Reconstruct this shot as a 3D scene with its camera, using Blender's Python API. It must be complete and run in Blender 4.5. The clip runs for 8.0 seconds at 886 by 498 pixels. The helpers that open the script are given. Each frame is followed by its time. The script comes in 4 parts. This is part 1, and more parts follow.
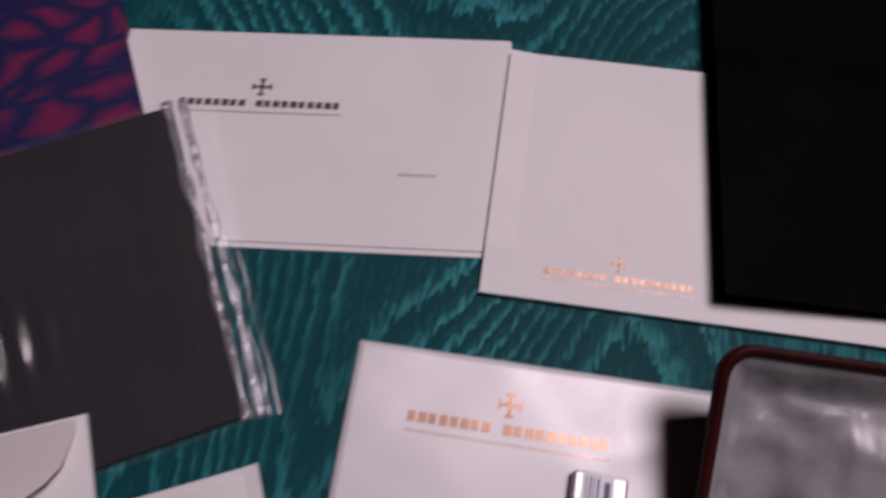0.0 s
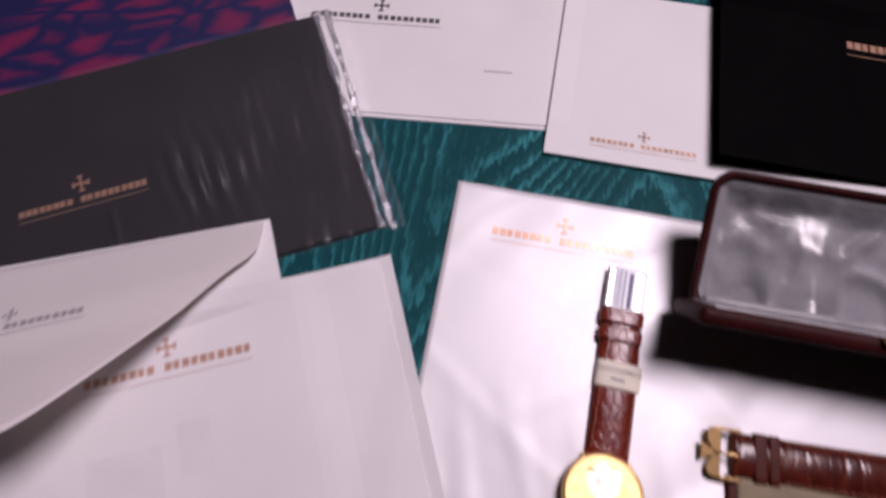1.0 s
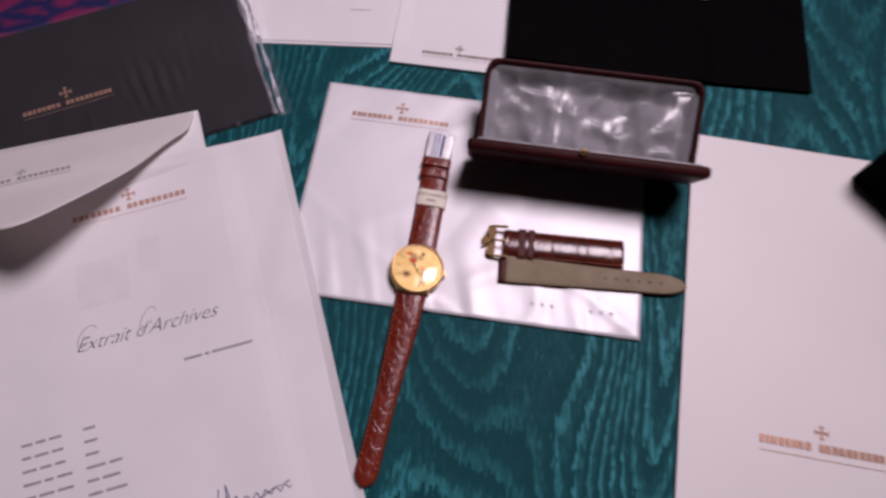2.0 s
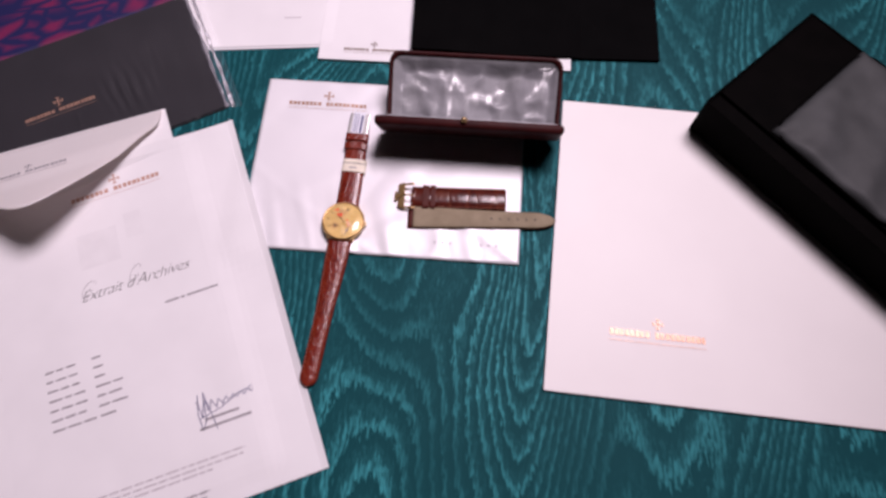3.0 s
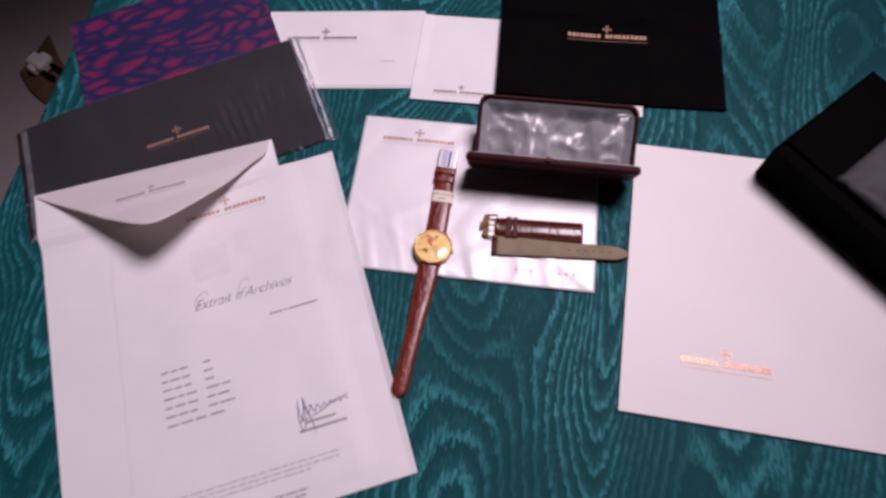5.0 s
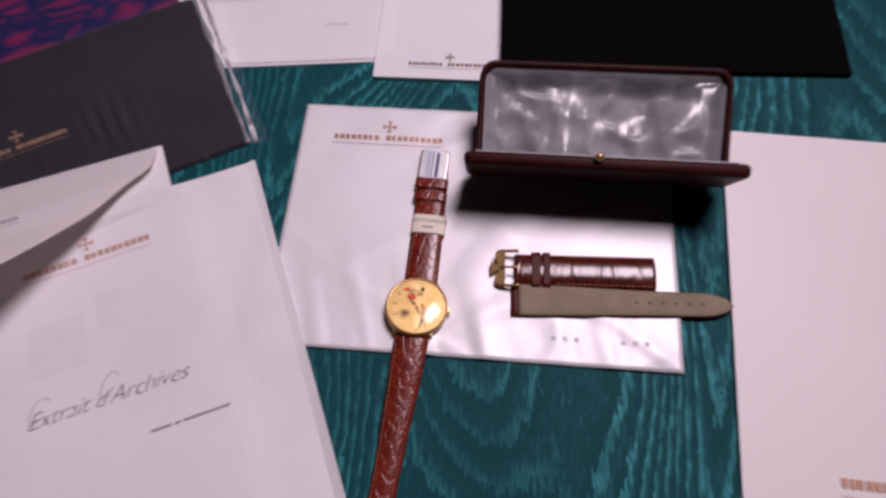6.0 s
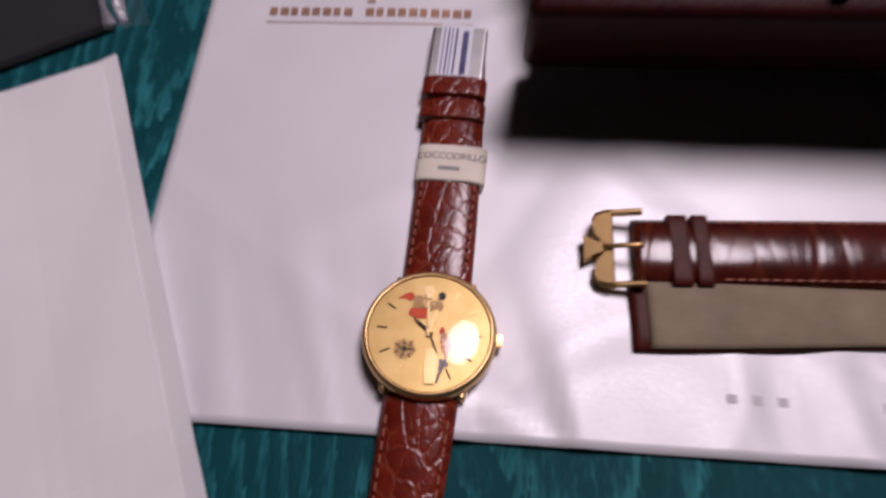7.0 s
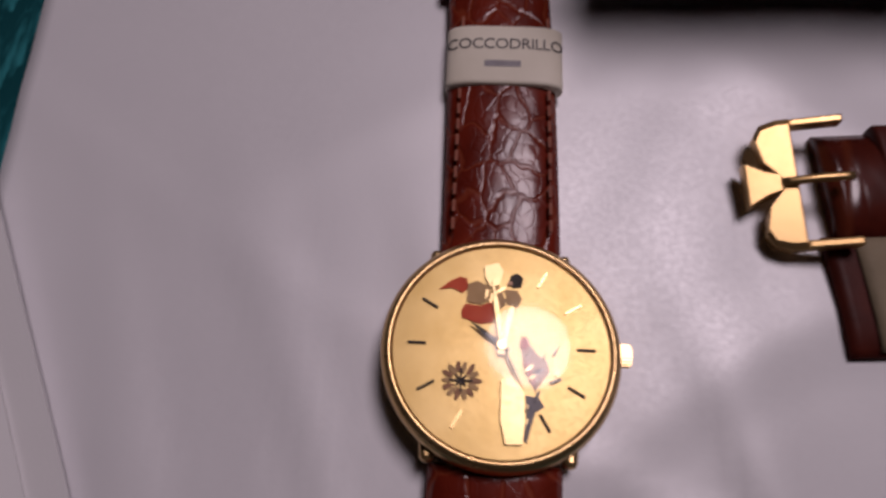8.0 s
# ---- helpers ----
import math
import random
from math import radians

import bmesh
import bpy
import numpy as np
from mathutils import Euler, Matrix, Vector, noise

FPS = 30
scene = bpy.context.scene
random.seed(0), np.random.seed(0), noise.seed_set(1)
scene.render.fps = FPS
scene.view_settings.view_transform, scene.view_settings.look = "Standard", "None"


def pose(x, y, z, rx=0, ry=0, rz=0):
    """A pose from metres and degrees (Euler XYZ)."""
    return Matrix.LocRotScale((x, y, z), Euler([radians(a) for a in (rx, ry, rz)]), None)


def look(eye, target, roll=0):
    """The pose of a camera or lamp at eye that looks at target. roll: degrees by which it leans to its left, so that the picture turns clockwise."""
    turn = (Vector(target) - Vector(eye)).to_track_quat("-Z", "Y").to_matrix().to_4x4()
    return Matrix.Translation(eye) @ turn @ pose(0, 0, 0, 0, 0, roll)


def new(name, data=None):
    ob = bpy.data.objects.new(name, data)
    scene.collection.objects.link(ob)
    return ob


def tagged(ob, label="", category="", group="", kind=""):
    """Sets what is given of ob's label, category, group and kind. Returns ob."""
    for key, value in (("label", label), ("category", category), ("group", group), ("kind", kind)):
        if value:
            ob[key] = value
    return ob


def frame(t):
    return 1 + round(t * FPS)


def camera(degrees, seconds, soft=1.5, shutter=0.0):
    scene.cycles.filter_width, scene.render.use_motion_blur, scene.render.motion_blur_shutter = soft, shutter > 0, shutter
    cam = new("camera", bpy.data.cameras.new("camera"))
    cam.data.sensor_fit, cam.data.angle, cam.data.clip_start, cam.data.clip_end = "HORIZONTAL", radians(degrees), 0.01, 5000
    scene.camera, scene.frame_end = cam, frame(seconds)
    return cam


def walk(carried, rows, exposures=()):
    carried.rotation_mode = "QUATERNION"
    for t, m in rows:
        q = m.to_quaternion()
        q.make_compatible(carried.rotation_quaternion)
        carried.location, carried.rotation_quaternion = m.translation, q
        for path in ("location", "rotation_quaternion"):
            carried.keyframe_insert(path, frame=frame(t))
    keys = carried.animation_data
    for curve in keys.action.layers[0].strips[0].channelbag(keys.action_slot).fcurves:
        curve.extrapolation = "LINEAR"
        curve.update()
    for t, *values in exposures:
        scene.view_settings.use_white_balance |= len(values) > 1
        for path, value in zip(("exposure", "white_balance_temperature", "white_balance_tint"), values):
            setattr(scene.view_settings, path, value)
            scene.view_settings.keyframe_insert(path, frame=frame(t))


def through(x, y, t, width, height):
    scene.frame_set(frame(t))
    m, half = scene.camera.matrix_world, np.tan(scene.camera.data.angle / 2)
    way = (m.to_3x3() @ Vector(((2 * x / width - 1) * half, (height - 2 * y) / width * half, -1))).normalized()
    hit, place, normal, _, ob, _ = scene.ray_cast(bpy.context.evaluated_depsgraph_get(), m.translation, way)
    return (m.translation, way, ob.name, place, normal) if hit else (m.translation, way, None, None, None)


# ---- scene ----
# seconds, eye, yaw, tilt from straight down, roll
SOFT, SHUTTER = 2.8, 0.5
# PATH
cam = camera(69.69, 8.0, soft=SOFT, shutter=SHUTTER)
ROWS = [
    (0, -0.0185, 0.2742, 0.2184, 2.91, 20.84, -2.62),
    (0.5, -0.0453, 0.2404, 0.2407, 5.69, 20.52, -3.57),
    (1, -0.0516, 0.1851, 0.2818, 3.11, 20.04, -0.57),
    (1.5, -0.0137, 0.1100, 0.3330, 3.34, 20.29, -1.25),
    (2, 0.0280, 0.0541, 0.3784, -0.08, 20.82, 0.05),
    (2.2, 0.0414, 0.0440, 0.3974, -0.62, 20.38, -0.39),
    (3.3, 0.0976, -0.0383, 0.4933, 2.03, 19.78, -6.04),
    (3.5, 0.0934, -0.0560, 0.5116, 2.92, 21.03, -5.89),
    (4, 0.0813, -0.0868, 0.5582, 4.93, 23.26, -5.26),
    (4.5, 0.0610, -0.0823, 0.5607, 4.90, 23.65, -4.69),
    (5, 0.0424, -0.0322, 0.5083, 5.78, 23.04, -6.89),
    (5.2, 0.0373, -0.0070, 0.4803, 5.03, 22.83, -6.86),
    (6.3, 0.0318, 0.0950, 0.2679, 1.87, 24.38, -5.96),
    (6.5, 0.0276, 0.1074, 0.2315, 1.58, 24.66, -5.72),
    (7, 0.0215, 0.1378, 0.1590, 3.80, 23.80, -8.48),
    (7.5, 0.0105, 0.1576, 0.1163, -0.58, 20.23, -4.83),
    (8, 0.0038, 0.1665, 0.0954, -4.22, 19.74, -3.81),
]
# END PATH
EXPOSURES = [(0.0, -0.87, 6500, 12), (1.0, -0.44, 6300, 14), (1.5, -0.44, 6300, 16), (2.0, -0.50, 6300, 15), (3.5, 0.24, 6350, 14), (4.0, 0.18, 6350, 15),
             (4.5, -0.02, 6350, 18), (5.2, -0.28, 6300, 17), (6.5, -0.58, 6400, 15), (7.0, -0.68, 6300, 12), (7.5, -0.97, 6350, 12), (8.0, -1.50, 6450, 12)]
walk(cam, [(t, pose(x, y, z, 0, 0, yaw) @ pose(0, 0, 0, tilt) @ pose(0, 0, 0, 0, 0, roll))
           for t, x, y, z, yaw, tilt, roll in ROWS], EXPOSURES)

# ---- light: one wide shaded lamp beyond the table, aimed at it, in a dim room ----
world = bpy.data.worlds.new("room_air")
scene.world = world
world.use_nodes = True
world.node_tree.nodes["Background"].inputs[0].default_value = (0.9, 0.92, 1.0, 1)
world.node_tree.nodes["Background"].inputs[1].default_value = 0.007
lamp_data = bpy.data.lights.new("hanging_lamp", "SPOT")
lamp_data.spot_size, lamp_data.spot_blend = radians(62), 1.0
lamp_data.shadow_soft_size, lamp_data.energy = 0.35, 183.0
lamp_data.color = (1.0, 0.835, 0.90)
lamp = new("hanging_lamp_light", lamp_data)
lamp.matrix_world = look((0.58, 0.75, 1.72), (-0.12, 0.20, 0.0))


# ---- materials ----
def material(name):
    m = bpy.data.materials.new(name)
    m.use_nodes = True
    nt = m.node_tree
    return m, nt, nt.nodes["Principled BSDF"]


def node(nt, kind, **values):
    n = nt.nodes.new(kind)
    for k, v in values.items():
        if k.startswith("in_"):
            n.inputs[k[3:].replace("_", " ")].default_value = v
    return n


def coords(nt, scale=(1, 1, 1), turn=0.0):
    tc = nt.nodes.new("ShaderNodeTexCoord")
    mp = nt.nodes.new("ShaderNodeMapping")
    mp.inputs["Scale"].default_value = scale
    mp.inputs["Rotation"].default_value = (0, 0, radians(turn))
    nt.links.new(tc.outputs["Object"], mp.inputs["Vector"])
    return mp.outputs["Vector"]


def ramp(nt, fac, stops, ease="LINEAR"):
    r = nt.nodes.new("ShaderNodeValToRGB")
    r.color_ramp.interpolation = ease
    els = r.color_ramp.elements
    while len(els) < len(stops):
        els.new(0.5)
    for e, (p, c) in zip(els, stops):
        e.position, e.color = p, (*c, 1)
    nt.links.new(fac, r.inputs[0])
    return r.outputs[0]


def noise_tex(nt, vec, scale, detail=3.0, rough=0.5):
    n = nt.nodes.new("ShaderNodeTexNoise")
    n.inputs["Scale"].default_value = scale
    n.inputs["Detail"].default_value = detail
    n.inputs["Roughness"].default_value = rough
    nt.links.new(vec, n.inputs["Vector"])
    return n.outputs[0]


def maths(nt, op, a, b=None):
    n = nt.nodes.new("ShaderNodeMath")
    n.operation = op
    for i, v in enumerate((a, b)):
        if v is None:
            continue
        if isinstance(v, (int, float)):
            n.inputs[i].default_value = v
        else:
            nt.links.new(v, n.inputs[i])
    return n.outputs[0]


def bump(nt, height, strength, distance, bsdf, chain=None):
    b = nt.nodes.new("ShaderNodeBump")
    b.inputs["Strength"].default_value = strength
    b.inputs["Distance"].default_value = distance
    nt.links.new(height, b.inputs["Height"])
    if chain is not None:
        nt.links.new(chain, b.inputs["Normal"])
    nt.links.new(b.outputs[0], bsdf.inputs["Normal"])
    return b.outputs[0]


def plain(name, dark, light, rough, metal=0.0, scale=60.0, grain=900.0, relief=0.0002, coarse=0.0, coat=0.0, spec=0.5):
    """A surface that varies between two colours in soft patches, with fine grain and relief."""
    m, nt, b = material(name)
    v = coords(nt)
    big = noise_tex(nt, v, scale, 4)
    nt.links.new(ramp(nt, big, [(0.3, dark), (0.7, light)]), b.inputs["Base Color"])
    fine = noise_tex(nt, v, grain, 3)
    last = bump(nt, fine, 0.35, relief, b)
    if coarse:
        bump(nt, big, 0.6, coarse, b, last)
    r = maths(nt, "MULTIPLY_ADD", fine, 0.16)
    r.node.inputs[2].default_value = rough - 0.08
    nt.links.new(r, b.inputs["Roughness"])
    b.inputs["Metallic"].default_value = metal
    b.inputs["Coat Weight"].default_value = coat
    b.inputs["Specular IOR Level"].default_value = spec
    return m


def moire_cloth():
    """Teal cloth with a watered, wood-like moire: nested arches along the warp, broken into serrated strands."""
    m, nt, b = material("teal_moire_cloth")
    sep = nt.nodes.new("ShaderNodeSeparateXYZ")
    nt.links.new(coords(nt), sep.inputs[0])
    x, y = sep.outputs[0], sep.outputs[1]
    drift = noise_tex(nt, coords(nt, (5.5, 2.6, 1)), 1.0, 1.0, 0.4)
    sway = maths(nt, "MULTIPLY_ADD", drift, 9.0)
    nt.links.new(maths(nt, "MULTIPLY", x, 29.0), sway.node.inputs[2])
    arch = maths(nt, "MULTIPLY", maths(nt, "SINE", sway), 4.4)
    slow = maths(nt, "MULTIPLY", noise_tex(nt, coords(nt, (13, 5.0, 1)), 1.0, 1.5, 0.4), 5.0)
    jag = maths(nt, "MULTIPLY", noise_tex(nt, coords(nt, (430, 85, 1)), 1.0, 2.5, 0.6), 1.15)
    field = maths(nt, "ADD", maths(nt, "ADD", maths(nt, "MULTIPLY", y, 25.0), arch), maths(nt, "ADD", slow, jag))
    phase = maths(nt, "FRACT", field)
    line = ramp(nt, phase, [(0.0, (0.10, 0.10, 0.10)), (0.07, (1, 1, 1)), (0.28, (0.66, 0.66, 0.66)), (0.44, (0.06, 0.06, 0.06)), (1.0, (0, 0, 0))])
    fine = maths(nt, "FRACT", maths(nt, "MULTIPLY", field, 2.0))
    thread = ramp(nt, fine, [(0.0, (0, 0, 0)), (0.10, (0.26, 0.26, 0.26)), (0.30, (0.04, 0.04, 0.04)), (1.0, (0, 0, 0))])
    both = maths(nt, "MAXIMUM", line, thread)
    patch = noise_tex(nt, coords(nt, (16, 7, 1)), 1.0, 2)
    fleck = noise_tex(nt, coords(nt, (560, 90, 1)), 1.0, 2)
    speck = maths(nt, "MULTIPLY", ramp(nt, patch, [(0.32, (0.22, 0.22, 0.22)), (0.62, (1, 1, 1))]), ramp(nt, fleck, [(0.36, (0.22, 0.22, 0.22)), (0.58, (1, 1, 1))]))
    worn = maths(nt, "MULTIPLY", both, speck)
    mix = nt.nodes.new("ShaderNodeMix")
    mix.data_type = "RGBA"
    mix.inputs["A"].default_value = (0.0035, 0.052, 0.061, 1)
    mix.inputs["B"].default_value = (0.042, 0.275, 0.305, 1)
    nt.links.new(worn, mix.inputs["Factor"])
    nt.links.new(mix.outputs["Result"], b.inputs["Base Color"])
    weave = noise_tex(nt, coords(nt, (1500, 500, 1)), 1.0, 2)
    bump(nt, weave, 0.4, 0.0003, b)
    r = maths(nt, "MULTIPLY_ADD", worn, -0.14)
    r.node.inputs[2].default_value = 0.62
    nt.links.new(r, b.inputs["Roughness"])
    b.inputs["Specular IOR Level"].default_value = 0.09
    return m


def scribble_cover():
    """Pink field broken by thick, dark blue strokes."""
    m, nt, b = material("pink_blue_printed_cover")
    v = coords(nt, (1, 1, 1), 25)
    n = nt.nodes.new("ShaderNodeTexVoronoi")
    n.feature = "DISTANCE_TO_EDGE"
    n.inputs["Scale"].default_value = 66
    n.inputs["Randomness"].default_value = 1.0
    warp = nt.nodes.new("ShaderNodeTexNoise")
    warp.inputs["Scale"].default_value = 30
    add = nt.nodes.new("ShaderNodeVectorMath")
    add.operation = "MULTIPLY_ADD"
    nt.links.new(warp.outputs[1], add.inputs[0])
    add.inputs[1].default_value = (0.03, 0.03, 0)
    stretched = coords(nt, (0.55, 1.2, 1), 35)
    nt.links.new(stretched, warp.inputs["Vector"])
    nt.links.new(stretched, add.inputs[2])
    nt.links.new(add.outputs[0], n.inputs["Vector"])
    col = ramp(nt, n.outputs["Distance"], [(0.07, (0.010, 0.010, 0.070)), (0.34, (0.155, 0.010, 0.066))])
    nt.links.new(col, b.inputs["Base Color"])
    b.inputs["Roughness"].default_value = 0.55
    bump(nt, noise_tex(nt, v, 800), 0.3, 0.0002, b)
    return m


def crocodile(name, dark, light, crease, rough=0.22, scale=(150, 75, 75), deep=0.0009, wander=0.5):
    """Glossy scaled leather: smooth raised cells between narrow creases, with a fainter web inside them."""
    m, nt, b = material(name)
    v = coords(nt, scale)
    wob = nt.nodes.new("ShaderNodeTexNoise")
    wob.inputs["Scale"].default_value = 1.1
    nt.links.new(v, wob.inputs["Vector"])
    add = nt.nodes.new("ShaderNodeVectorMath")
    add.operation = "MULTIPLY_ADD"
    add.inputs[1].default_value = (wander, wander * 1.2, wander)
    nt.links.new(wob.outputs[1], add.inputs[0])
    nt.links.new(v, add.inputs[2])
    cells = []
    for size in (1.0, 2.3):
        vo = nt.nodes.new("ShaderNodeTexVoronoi")
        vo.feature = "DISTANCE_TO_EDGE"
        vo.inputs["Scale"].default_value = size
        nt.links.new(add.outputs[0], vo.inputs["Vector"])
        cells.append(vo.outputs["Distance"])
    cell = ramp(nt, cells[0], [(0.0, (0, 0, 0)), (0.09, (0.75, 0.75, 0.75)), (0.35, (1, 1, 1))], "EASE")
    web = ramp(nt, cells[1], [(0.0, (0, 0, 0)), (0.10, (0.85, 0.85, 0.85)), (0.3, (1, 1, 1))], "EASE")
    tone = noise_tex(nt, coords(nt), 170, 3)
    body = ramp(nt, tone, [(0.30, dark), (0.68, light)])
    line = ramp(nt, cells[0], [(0.015, (1, 1, 1)), (0.055, (0, 0, 0))])
    mix = nt.nodes.new("ShaderNodeMix")
    mix.data_type = "RGBA"
    nt.links.new(maths(nt, "MULTIPLY", line, 0.5), mix.inputs["Factor"])
    nt.links.new(body, mix.inputs["A"])
    mix.inputs["B"].default_value = (*crease, 1)
    nt.links.new(mix.outputs["Result"], b.inputs["Base Color"])
    last = bump(nt, cell, 0.38, deep, b)
    bump(nt, web, 0.3, deep * 0.2, b, last)
    b.inputs["Roughness"].default_value = rough
    b.inputs["Specular IOR Level"].default_value = 0.42
    b.inputs["Coat Weight"].default_value = 0.12
    b.inputs["Coat Roughness"].default_value = 0.12
    return m


def clear_film(name, tint=(1, 1, 1), rough=0.08, wrinkle=0.0015, scale=60.0, stretch=(1, 1, 1), index=1.5, haze=0.0):
    """Thin clear plastic: see-through, with a gloss that grows at the edge of view."""
    m, nt, b = material(name)
    nt.nodes.remove(b)
    out = nt.nodes["Material Output"]
    t = nt.nodes.new("ShaderNodeBsdfTransparent")
    t.inputs[0].default_value = (*tint, 1)
    g = nt.nodes.new("ShaderNodeBsdfGlossy")
    g.inputs["Roughness"].default_value = rough
    fr = nt.nodes.new("ShaderNodeFresnel")
    fr.inputs[0].default_value = index
    mix = nt.nodes.new("ShaderNodeMixShader")
    nt.links.new(fr.outputs[0], mix.inputs[0])
    if haze:
        d = nt.nodes.new("ShaderNodeBsdfDiffuse")
        d.inputs[0].default_value = (0.72, 0.70, 0.80, 1)
        thin = nt.nodes.new("ShaderNodeMixShader")
        thin.inputs[0].default_value = haze
        nt.links.new(t.outputs[0], thin.inputs[1])
        nt.links.new(d.outputs[0], thin.inputs[2])
        nt.links.new(thin.outputs[0], mix.inputs[1])
    else:
        nt.links.new(t.outputs[0], mix.inputs[1])
    nt.links.new(g.outputs[0], mix.inputs[2])
    nt.links.new(mix.outputs[0], out.inputs[0])
    if wrinkle:
        bp = nt.nodes.new("ShaderNodeBump")
        bp.inputs["Strength"].default_value = 0.8
        bp.inputs["Distance"].default_value = wrinkle
        nt.links.new(noise_tex(nt, coords(nt, stretch), scale, 2), bp.inputs["Height"])
        nt.links.new(bp.outputs[0], g.inputs["Normal"])
        nt.links.new(bp.outputs[0], fr.inputs["Normal"])
    return m


PAPER = plain("white_paper", (0.74, 0.73, 0.74), (0.80, 0.79, 0.80), 0.62, scale=18, grain=1400, relief=0.00008)
ENVELOPE = plain("white_envelope_paper", (0.75, 0.74, 0.75), (0.81, 0.80, 0.81), 0.6, scale=14, grain=1200, relief=0.0001)
CARD = plain("white_card", (0.74, 0.73, 0.74), (0.79, 0.78, 0.79), 0.55, scale=20, grain=1500, relief=0.00006)
def thin_paper(name, colour, through):
    """Paper thin enough that lamplight glows through it."""
    m, nt, b = material(name)
    v = coords(nt)
    light = ramp(nt, noise_tex(nt, v, 14, 4), [(0.3, tuple(c * 0.95 for c in colour)), (0.7, colour)])
    nt.links.new(light, b.inputs["Base Color"])
    b.inputs["Roughness"].default_value = 0.6
    bump(nt, noise_tex(nt, v, 1200), 0.35, 0.0001, b)
    t = nt.nodes.new("ShaderNodeBsdfTranslucent")
    t.inputs[0].default_value = (0.86, 0.74, 0.66, 1)
    mix = nt.nodes.new("ShaderNodeMixShader")
    mix.inputs[0].default_value = through
    nt.links.new(b.outputs[0], mix.inputs[1])
    nt.links.new(t.outputs[0], mix.inputs[2])
    nt.links.new(mix.outputs[0], nt.nodes["Material Output"].inputs[0])
    return m


FLAP = thin_paper("thin_envelope_paper", (0.82, 0.81, 0.82), 0.32)
PEARL = plain("pearl_satin_paper", (0.74, 0.73, 0.76), (0.80, 0.79, 0.81), 0.44, 0.10, scale=13, grain=1100, relief=0.00003, coarse=0.0006, spec=0.8)
FOLDER = plain("ivory_folder_card", (0.76, 0.73, 0.72), (0.81, 0.78, 0.77), 0.55, scale=10, grain=1300, relief=0.00008)
BLACK = plain("black_card", (0.0008, 0.0007, 0.0009), (0.0016, 0.0014, 0.0016), 0.7, scale=40, grain=1500, relief=0.0001, spec=0.03)
BLACKBOX = plain("black_paper_board", (0.0010, 0.0008, 0.0008), (0.0020, 0.0015, 0.0015), 0.66, scale=50, grain=900, relief=0.0002, spec=0.02)
GREYCARD = plain("charcoal_card", (0.0095, 0.0085, 0.0108), (0.014, 0.0125, 0.0155), 0.6, scale=30, grain=1200, relief=0.0001, spec=0.2)
RED = plain("dark_red_leatherette", (0.024, 0.0022, 0.0026), (0.040, 0.0042, 0.0040), 0.52, scale=70, grain=700, relief=0.0004, spec=0.14)
SATIN = plain("pale_grey_satin", (0.23, 0.23, 0.242), (0.31, 0.31, 0.325), 0.36, scale=45, grain=500, relief=0.0003, coarse=0.004)
VELVET = plain("grey_velvet", (0.026, 0.028, 0.029), (0.054, 0.057, 0.059), 0.6, scale=30, grain=700, relief=0.0004, spec=0.3)
GOLD = plain("polished_gold", (0.62, 0.40, 0.17), (0.72, 0.50, 0.24), 0.30, 0.9, scale=90, grain=1500, relief=0.00004)
DIAL = plain("gold_sunray_dial", (0.47, 0.322, 0.115), (0.56, 0.40, 0.165), 0.40, 0.75, scale=160, grain=2500, relief=0.00001)
GOLDFOIL = plain("rose_gold_foil", (0.42, 0.23, 0.155), (0.53, 0.32, 0.22), 0.38, 0.5, scale=200, grain=2500, relief=0.00003)
DARKFOIL = plain("dark_bronze_foil", (0.13, 0.075, 0.05), (0.26, 0.155, 0.10), 0.34, 0.5, scale=260, grain=2500, relief=0.00003)
SALMONINK = plain("salmon_brown_print", (0.44, 0.25, 0.19), (0.52, 0.31, 0.24), 0.5, scale=200)
STEEL = plain("polished_steel", (0.50, 0.49, 0.49), (0.62, 0.61, 0.60), 0.36, 1.0, scale=120, grain=1500, relief=0.00004)
CROCO = crocodile("red_brown_crocodile", (0.100, 0.0100, 0.005), (0.170, 0.019, 0.0085), (0.25, 0.052, 0.022), 0.24, (215, 150, 150), 0.00045)
CROCO_DARK = crocodile("dark_brown_crocodile", (0.042, 0.007, 0.005), (0.085, 0.014, 0.008), (0.13, 0.030, 0.012), 0.20, (14, 84, 30), 0.0006, 0.22)
KEEPER = plain("smooth_brown_leather", (0.050, 0.009, 0.006), (0.080, 0.014, 0.009), 0.45, scale=200, grain=1500, relief=0.00006, spec=0.12)
SUEDE = plain("tan_lining_leather", (0.20, 0.155, 0.095), (0.27, 0.215, 0.14), 0.75, scale=90, grain=900, relief=0.0003)
CREAM = plain("cream_label_paper", (0.72, 0.66, 0.54), (0.80, 0.74, 0.62), 0.6, scale=120, grain=1500, relief=0.00005)
STICKER = plain("white_sticker", (0.66, 0.68, 0.76), (0.76, 0.77, 0.83), 0.4, scale=120, grain=1500, relief=0.00005)
INK = plain("black_ink", (0.045, 0.04, 0.045), (0.08, 0.07, 0.075), 0.6, scale=300)
GREYINK = plain("grey_ink", (0.24, 0.22, 0.24), (0.32, 0.30, 0.32), 0.6, scale=300)
FAINTINK = plain("faint_grey_ink", (0.44, 0.41, 0.43), (0.52, 0.49, 0.51), 0.6, scale=300)
MARKINK = plain("pale_grey_print", (0.58, 0.56, 0.59), (0.64, 0.62, 0.65), 0.6, scale=300)
WATERMARK = plain("faint_watermark", (0.715, 0.705, 0.715), (0.765, 0.755, 0.765), 0.62, scale=60)
